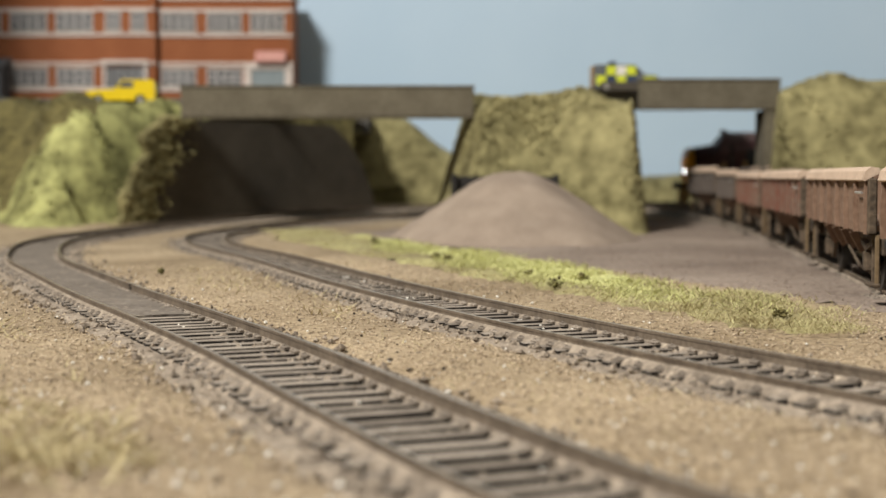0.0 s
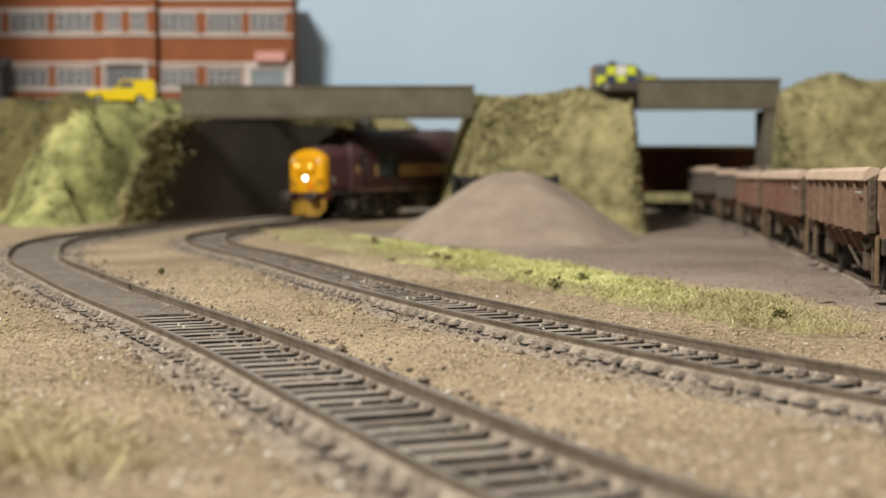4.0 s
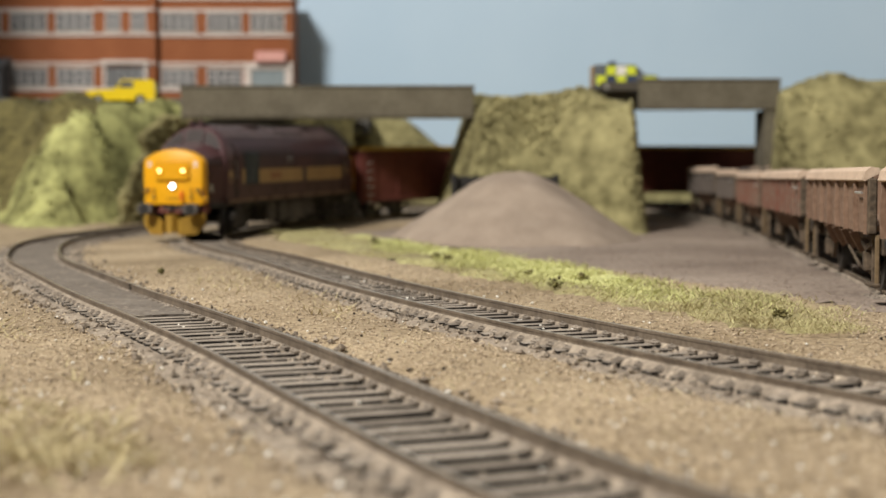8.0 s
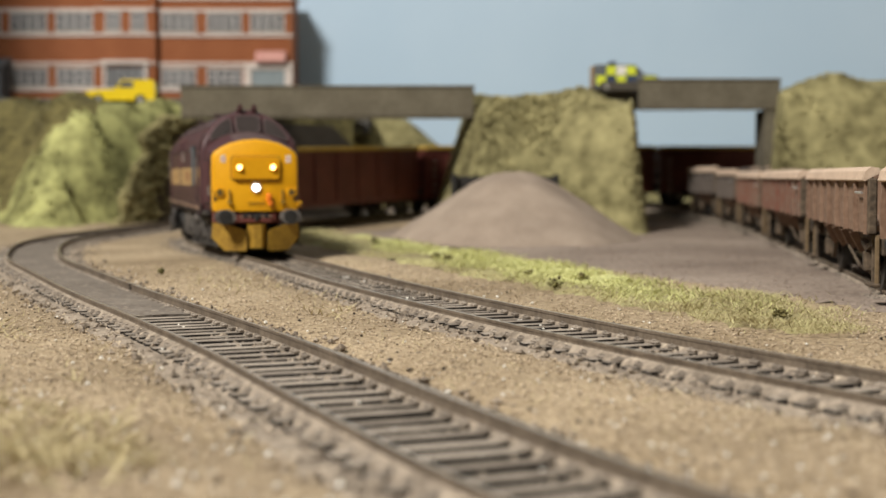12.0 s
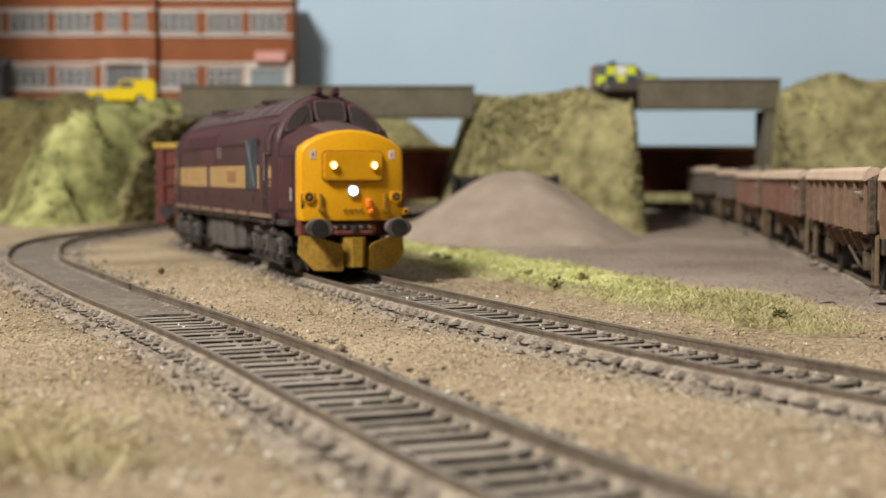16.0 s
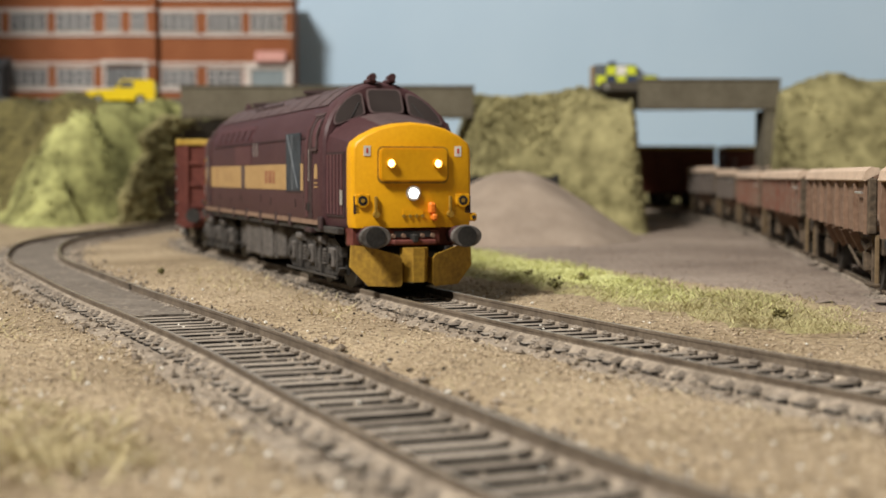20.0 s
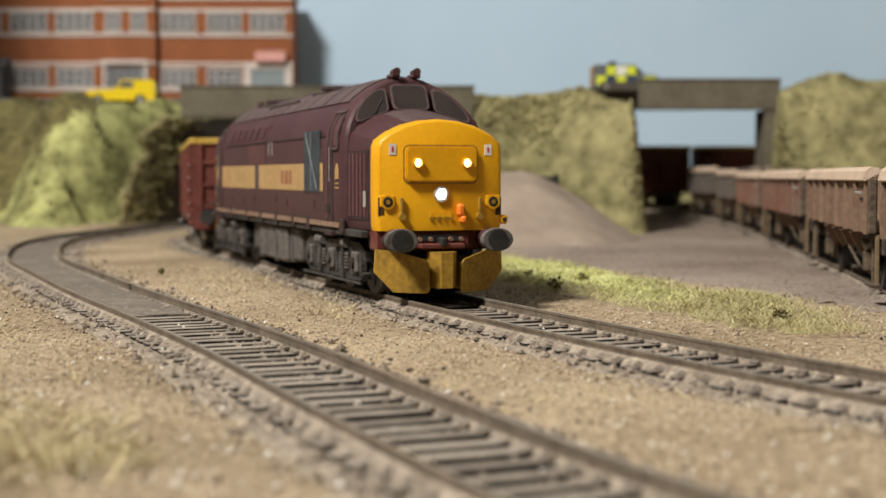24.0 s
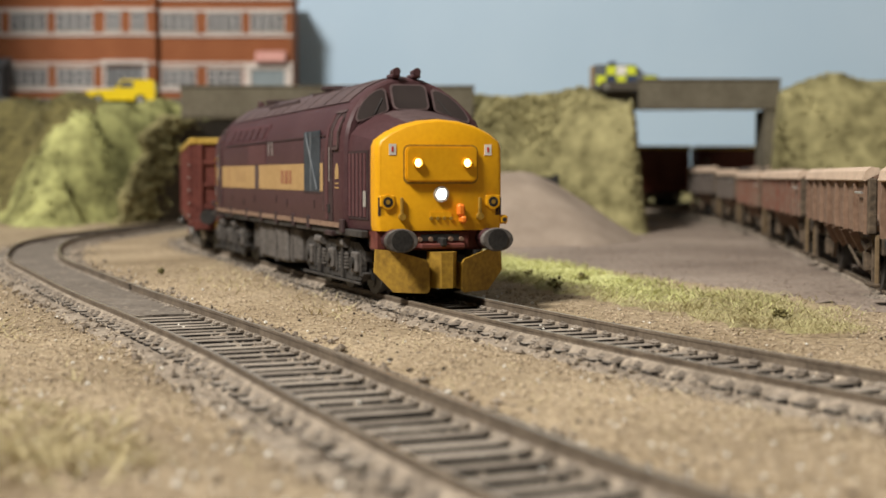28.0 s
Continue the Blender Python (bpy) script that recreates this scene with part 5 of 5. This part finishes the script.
LOCO_BOGIES = [bogie(LOCO, 74), bogie(LOCO, -69)]
STRETCH[0] = 1.0


# ---- the red bogie wagons behind it ----
def box_wagon():
    w = thing("box_wagon", 0, 0, 0, 0, "deep red bogie box wagon with a yellow top rail", "wagon", group="train wagons")
    half, y, z0, z1 = 98.0, 16.5, 11.5, 38.6
    for s in (-1, 1):
        side = part("side_panel", one_box(-half, half, *sorted((s * y, s * (y - 1.2))), z0, z1), WAGON_RED, w, "weathered red steel side")
        for k in range(9):
            x = -half + 4 + k * (2 * half - 8) / 8
            part("rib", one_box(x - 0.9, x + 0.9, *sorted((s * y, s * (y + 0.8))), z0, z1 - 0.1, bevel=0.2), WAGON_RED, side)
        part("top_rail", one_box(-half - 0.4, half + 0.4, *sorted((s * (y - 1.7), s * (y + 1.0))), z1 + 0.05, z1 + 2.4, bevel=0.3), WAGON_TOP, w, "faded yellow top rail")
        part("lower_rail", one_box(-half, half, *sorted((s * (y - 0.6), s * (y + 0.7))), z0 - 2.4, z0 - 0.05, bevel=0.3), WAGON_RED, w)
        lad = part("ladder", one_box(half - 7.4, half - 6.8, *sorted((s * (y + 1.0), s * (y + 1.5))), 6, z1), WAGON_RED, w)
        for k in range(6):
            part("rung", one_box(half - 7, half - 2.5, *sorted((s * (y + 1.0), s * (y + 1.4))), 8 + 4.6 * k, 8.6 + 4.6 * k), SILVER, lad)
    for e in (-1, 1):
        x0, x1 = sorted((e * half, e * (half - 1.2)))
        end = part("end_panel", one_box(x0, x1, -y + 1.25, y - 1.25, z0, z1), WAGON_RED, w, "ribbed red end")
        for k in range(5):
            yy = -13.6 + 6.8 * k
            part("end_rib", one_box(*sorted((e * half, e * (half + 1.1))), yy - 0.8, yy + 0.8, z0, z1, bevel=0.2), WAGON_RED, end)
        for k in range(3):
            part("end_beam", one_box(*sorted((e * half, e * (half + 0.7))), -y + 1.4, y - 1.4, z0 + 4 + 8 * k, z0 + 5.6 + 8 * k), WAGON_RED, end)
        part("end_rail", one_box(*sorted((e * (half - 1.4), e * (half + 0.9))), -y + 1.75, y - 1.75, z1 + 0.05, z1 + 2.38, bevel=0.3), WAGON_TOP, w, "faded yellow end rail")
        part("headstock", one_box(*sorted((e * (half - 1), e * (half + 1))), -16, 16, z0 - 3.6, z0 - 0.1, bevel=0.3), WAGON_RED, w)
        for s in (-1, 1):
            bf = part("buffer", tube(bmesh.new(), (e * (half + 0.5), s * 11.4, 12.6), (e * (half + 3.6), s * 11.4, 12.6), 1.5, seg=12), RUBBER, w)
            part("buffer_head", tube(bmesh.new(), (e * (half + 3.6), s * 11.4, 12.6), (e * (half + 4.2), s * 11.4, 12.6), 2.7, seg=16), RUBBER, bf)
        part("coupling", tube(bmesh.new(), (e * half, 0, 9.5), (e * (half + 4.6), 0, 9.5), 0.8, seg=8), BLACK, w)
    part("floor_plate", one_box(-half + 1.3, half - 1.3, -y + 1.25, y - 1.25, z0, z0 + 1.4), RUST_A, w)
    part("load_heap", loft(bmesh.new(), [[(x, v, 20 + 3 * math.sin(x * 0.12) * math.cos(v * 0.2)) for v in (-16, -8, 0, 8, 16)] + [(x, 16, z0 + 1.5), (x, -16, z0 + 1.5)] for x in np.linspace(-96, 96, 24)]), GRAVEL, w, "grey stone load")
    part("centre_sill", one_box(-half, half, -6, 6, 8.8, z0 - 0.1), BLACK, w)
    wheels = []
    for x in (-77, 77):
        b = new("bogie", None)
        b.parent = w
        b.matrix_basis = pose(x * MM, 0, 0)
        for s in (-1, 1):
            pts = [(-16.5, 5), (-14, 3.6), (-6, 5.2), (6, 5.2), (14, 3.6), (16.5, 5), (16.5, 7.2), (8, 8.6), (-8, 8.6), (-16.5, 7.2)]
            fr = part("side_frame", loft(bmesh.new(), [[(u, yy, v) for u, v in pts] for yy in (s * 12.6, s * 14.2)]), FRAME_GREY, b, "dusty cast bogie frame")
            for k in (-11.8, 11.8):
                part("axle_cap", tube(bmesh.new(), (k, s * 14.1, 5.9), (k, s * 15.2, 5.9), 1.7, seg=12), SILVER, fr)
            part("spring", tube(bmesh.new(), (0, s * 14.2, 4.4), (0, s * 14.2, 8.2), 1.6, seg=10), FRAME_GREY, fr)
        part("bolster", one_box(-5, 5, -13, 13, 5.6, 8.7), BLACK, b)
        for k in (-11.8, 11.8):
            wheelset(b, k, 5.9)
    return w


WAGONS = [box_wagon()]
for _ in range(4):
    WAGONS.append(copy_thing(WAGONS[0], pose(0, 0, 0)))


# ---- the low ballast wagons standing in the siding ----
def ballast_wagon(mat, label, half=61.5, axle=38.0):
    w = thing("ballast_wagon", 0, 0, 0, 0, label, "wagon", group="siding wagons")
    z0, z1 = 14.2, 28.0
    slant = [(16.3, z0), (16.5, z0 + 5), (16.6, z1)]
    for s in (-1, 1):
        bm = bmesh.new()
        loft(bm, [[(x, s * y, z) for y, z in slant + [(yy - 1, zz) for yy, zz in slant[::-1]]] for x in (-half, half)])
        side = part("side_panel", bm, mat, w, "rust-stained pressed steel side")
        for k in range(8):
            x = -half + 1.2 + k * (2 * half - 2.4) / 7
            bm = bmesh.new()
            loft(bm, [[(xx, s * (y + o), z) for (y, z), o in zip(slant + slant[::-1], (0.05, 0.05, 0.05, 0.7, 1.2, 1.2))] for xx in (x - 0.8, x + 0.8)])
            part("rib", bm, mat, side)
            if 1 < k < 6:
                part("strut", tube(bmesh.new(), (x, s * 15.4, z0 - 0.1), (x - 4.5, s * 12.2, 8.8), 1.3, seg=4), RUST_A, w, "rusty diagonal chute plate")
        part("rim", loft(bmesh.new(), [[(x, s * y, z) for y, z in ((14.6, z1 - 0.2), (17.7, z1 - 1.9), (18.0, z1 - 1.6), (17.5, z1 + 0.4), (16.2, z1 + 1.4), (14.4, z1 + 1.1))] for x in (-half - 0.4, half + 0.4)]), LIP, w, "pale tan rim")
        part("solebar", one_box(-half, half, *sorted((s * 9.6, s * 11.4)), 9.2, 13.0, bevel=0.3), UNDER_BROWN, w)
        part("grab_rail", tube(bmesh.new(), (half - 14, s * 17.6, 23.5), (half - 4, s * 17.6, 23.5), 0.3, seg=6), SILVER, w)
        for k in (-axle, axle):
            gd = part("axle_guard", loft(bmesh.new(), [[(k + u, yy, v) for u, v in ((-7, 9.4), (-2.6, 3.6), (2.6, 3.6), (7, 9.4))] for yy in (s * 11.5, s * 12.6)]), UNDER_BROWN, w)
            part("axle_box", one_box(k - 2, k + 2, s * 13.2 - 1, s * 13.2 + 1, 4.4, 9.2, bevel=0.4), UNDER_BROWN, gd)
            part("leaf_spring", loft(bmesh.new(), [[(k + u, yy, v) for u, v in ((-9, 11.2), (0, 9.2), (9, 11.2), (9, 11.9), (0, 10.9), (-9, 11.9))] for yy in (s * 12.4, s * 13.8)]), UNDER_BROWN, gd)
        part("brake_lever", tube(bmesh.new(), (6, s * 13.4, 9), (30, s * 13.8, 5.2), 0.4, seg=6), UNDER_BROWN, w)
        for e in (-1, 1):
            part("corner_post", one_box(*sorted((e * (half - 1), e * (half + 1.6))), *sorted((s * 14.9, s * 16.9)), z0, z1 - 1.2, bevel=0.3), UNDER_BROWN, w)
            for o in (-4.5, 0.2):
                part("step_post", one_box(*sorted((e * (half + o), e * (half + o + 1.1))), *sorted((s * 14.2, s * 15.2)), 3, z0 - 0.1, bevel=0.2), BROWN_POST if o > 0 else UNDER_BROWN, w, "tan timber step post")
            part("step_board", one_box(*sorted((e * (half - 5), e * (half + 2))), *sorted((s * 14.0, s * 16.6)), 2.4, 3.2, bevel=0.2), UNDER_BROWN, w)
    for e in (-1, 1):
        part("end_panel", one_box(*sorted((e * half, e * (half - 1.2))), -13.0, 13.0, z0, z1, bevel=0.2), mat, w)
        part("headstock", one_box(*sorted((e * (half - 0.5), e * (half + 2))), -13.8, 13.8, 9.4, 13.4, bevel=0.3), UNDER_BROWN, w)
        for s in (-1, 1):
            bf = part("buffer", tube(bmesh.new(), (e * (half + 1.5), s * 11.2, 12.2), (e * (half + 3.6), s * 11.2, 12.2), 1.3, seg=10), RUBBER, w)
            part("buffer_head", tube(bmesh.new(), (e * (half + 3.4), s * 11.2, 12.2), (e * (half + 4), s * 11.2, 12.2), 2.4, seg=14), RUBBER, bf)
    part("hopper_floor", one_box(-half + 1.3, half - 1.3, -13.0, 13.0, z0 + 0.3, z0 + 1.5), mat, w)
    part("underframe", one_box(-half + 2, half - 2, -6, 6, 9, z0 - 0.2), BLACK, w)
    for k in (-axle, axle):
        wheelset(w, k, 6.4)
    return w


def siding_train():
    brown = ballast_wagon(RUST_A, "rust-brown low ballast wagon with ribbed sides")
    red = ballast_wagon(RUST_B, "faded red low ballast wagon in the siding")
    grey = ballast_wagon(RUST_C, "short grey-brown open wagon in the siding", 29.0, 16.0)
    row = [(brown, 235), (copy_thing(brown, pose(0, 0, 0)), 374.5), (red, 514), (copy_thing(red, pose(0, 0, 0)), 653.5), (grey, 759), (copy_thing(grey, pose(0, 0, 0)), 827)]
    for w, y in row:
        s = SIDING.s[np.argmin(abs(SIDING.p[:, 1] - y))]
        p, d = SIDING.at(s), SIDING.way(s)
        w.matrix_basis = pose(p[0] * MM, p[1] * MM, p[2] * MM, 0, 0, math.degrees(math.atan2(d[1], d[0])))


siding_train()

track(MAIN, 1350, MAIN.length - 4, "curved main line of dark rails and weathered sleepers", seed=1)
NEAR_TRACK = track(OUTER, 600, OUTER.length - 4, "curved near track with dark rails and worn sleepers", seed=2, filled=0.32)
part("infill_panel", sweep(OUTER, 0, [(-7.6, -4), (7.6, -4), (7.4, -1.75), (2, -1.6), (-2, -1.65), (-7.4, -1.75)], OUTER.length - 740, OUTER.length - 392, 6), INFILL, NEAR_TRACK, "smooth grey infill between the rails")
joint = OUTER.s[np.argmin(abs(OUTER.p[:, 1] - 354))]
JOINT_AT = OUTER.side(joint, GAUGE)
part("rail_joint", one_box(JOINT_AT[0] - 0.7, JOINT_AT[0] + 0.7, JOINT_AT[1] - 0.35, JOINT_AT[1] + 0.35, -1.9, 0.08), BED, NEAR_TRACK, "dark gap at a rail joint")
track(SIDING, 10, SIDING.length - 4, "siding beside the gravel yard", seed=3, stones=500)


# ---- what moves: the train creeps round the bend and stops ----
RUN = [(0, 1688.8), (0.5, 1736.5), (1, 1784.5), (1.5, 1834.5), (2.1, 1890.7), (2.5, 1921.0), (3, 1956.8), (3.5, 1984.8), (4.5, 2036.1), (5.5, 2088.1),
       (6, 2113.1), (6.5, 2133.1), (7, 2152.1), (7.5, 2170.1), (8, 2191.1), (8.5, 2215.1), (9, 2239.1), (9.5, 2260.1), (10, 2281.1), (10.5, 2301.1),
       (11, 2318.1), (11.5, 2332.1), (12, 2343.1), (12.5, 2354.1), (14.5, 2406.1), (15, 2421.1), (15.5, 2436.1), (16, 2451.1), (16.5, 2462.1), (17, 2469.1),
       (18, 2481.6), (19, 2494.6), (20, 2507.1), (21, 2519.1), (21.5, 2524.1), (22.2, 2526.1), (28, 2526.1)]


def set_on_rails(s, chord):
    """The pose of a vehicle whose leading pivot is at s; and the places of both pivots."""
    s2 = MAIN.before(s, chord)
    a, b = MAIN.at(s), MAIN.at(s2)
    c, d = (a + b) / 2, a - b
    yaw = math.degrees(math.atan2(d[1], d[0]))
    pitch = -math.degrees(math.asin(d[2] / np.linalg.norm(d)))
    return pose(c[0] * MM, c[1] * MM, c[2] * MM, 0, pitch, yaw), yaw, s2


def bogie_turn(s, yaw, x):
    w = MAIN.way(s)
    t = math.degrees(math.atan2(w[1], w[0])) - yaw
    return pose(x * MM, 0, 0, 0, 0, (t + 180) % 360 - 180)


def motions():
    times = [0.125 * k for k in range(64)] + [8 + 0.25 * k for k in range(59)] + [28.0]
    run = [float(np.interp(t, [r[0] for r in RUN], [r[1] for r in RUN])) for t in times]
    k3 = np.array([0.25, 0.5, 0.25])
    run = [run[0]] + [float(np.dot(k3, run[i - 1:i + 2])) for i in range(1, len(run) - 2)] + run[-2:]
    poses, turns = [], ([], [])
    for t, s in zip(times, run):
        m, yaw, s2 = set_on_rails(s, 142.8)
        poses.append((t, m))
        for rows, sp, x in ((turns[0], s, 71.4), (turns[1], s2 + 4.8, -66.6)):
            rows.append((t, bogie_turn(sp, yaw, x)))
    walk(LOCO, poses)
    for (b, wheels), rows in zip(LOCO_BOGIES, turns):
        walk(b, rows)
        for w, x, r in wheels:
            walk(w, [(t, pose(x * MM, 0, r * MM, 0, math.degrees((s - run[0]) / r), 0)) for t, s in zip(times, run)])
    for k, w in enumerate(WAGONS):
        poses, turns = [], ([], [])
        for t, s in zip(times, run):
            m, yaw, s2 = set_on_rails(s - 195 - 210.5 * k, 154)
            poses.append((t, m))
            for rows, sp, x in ((turns[0], s - 195 - 210.5 * k, 77), (turns[1], s2, -77)):
                rows.append((t, bogie_turn(sp, yaw, x)))
        walk(w, poses)
        pivots = sorted((o for o in w.children if o.name.startswith("bogie")), key=lambda o: -o.matrix_basis.translation.x)
        for b, rows in zip(pivots, turns):
            walk(b, rows)


motions()
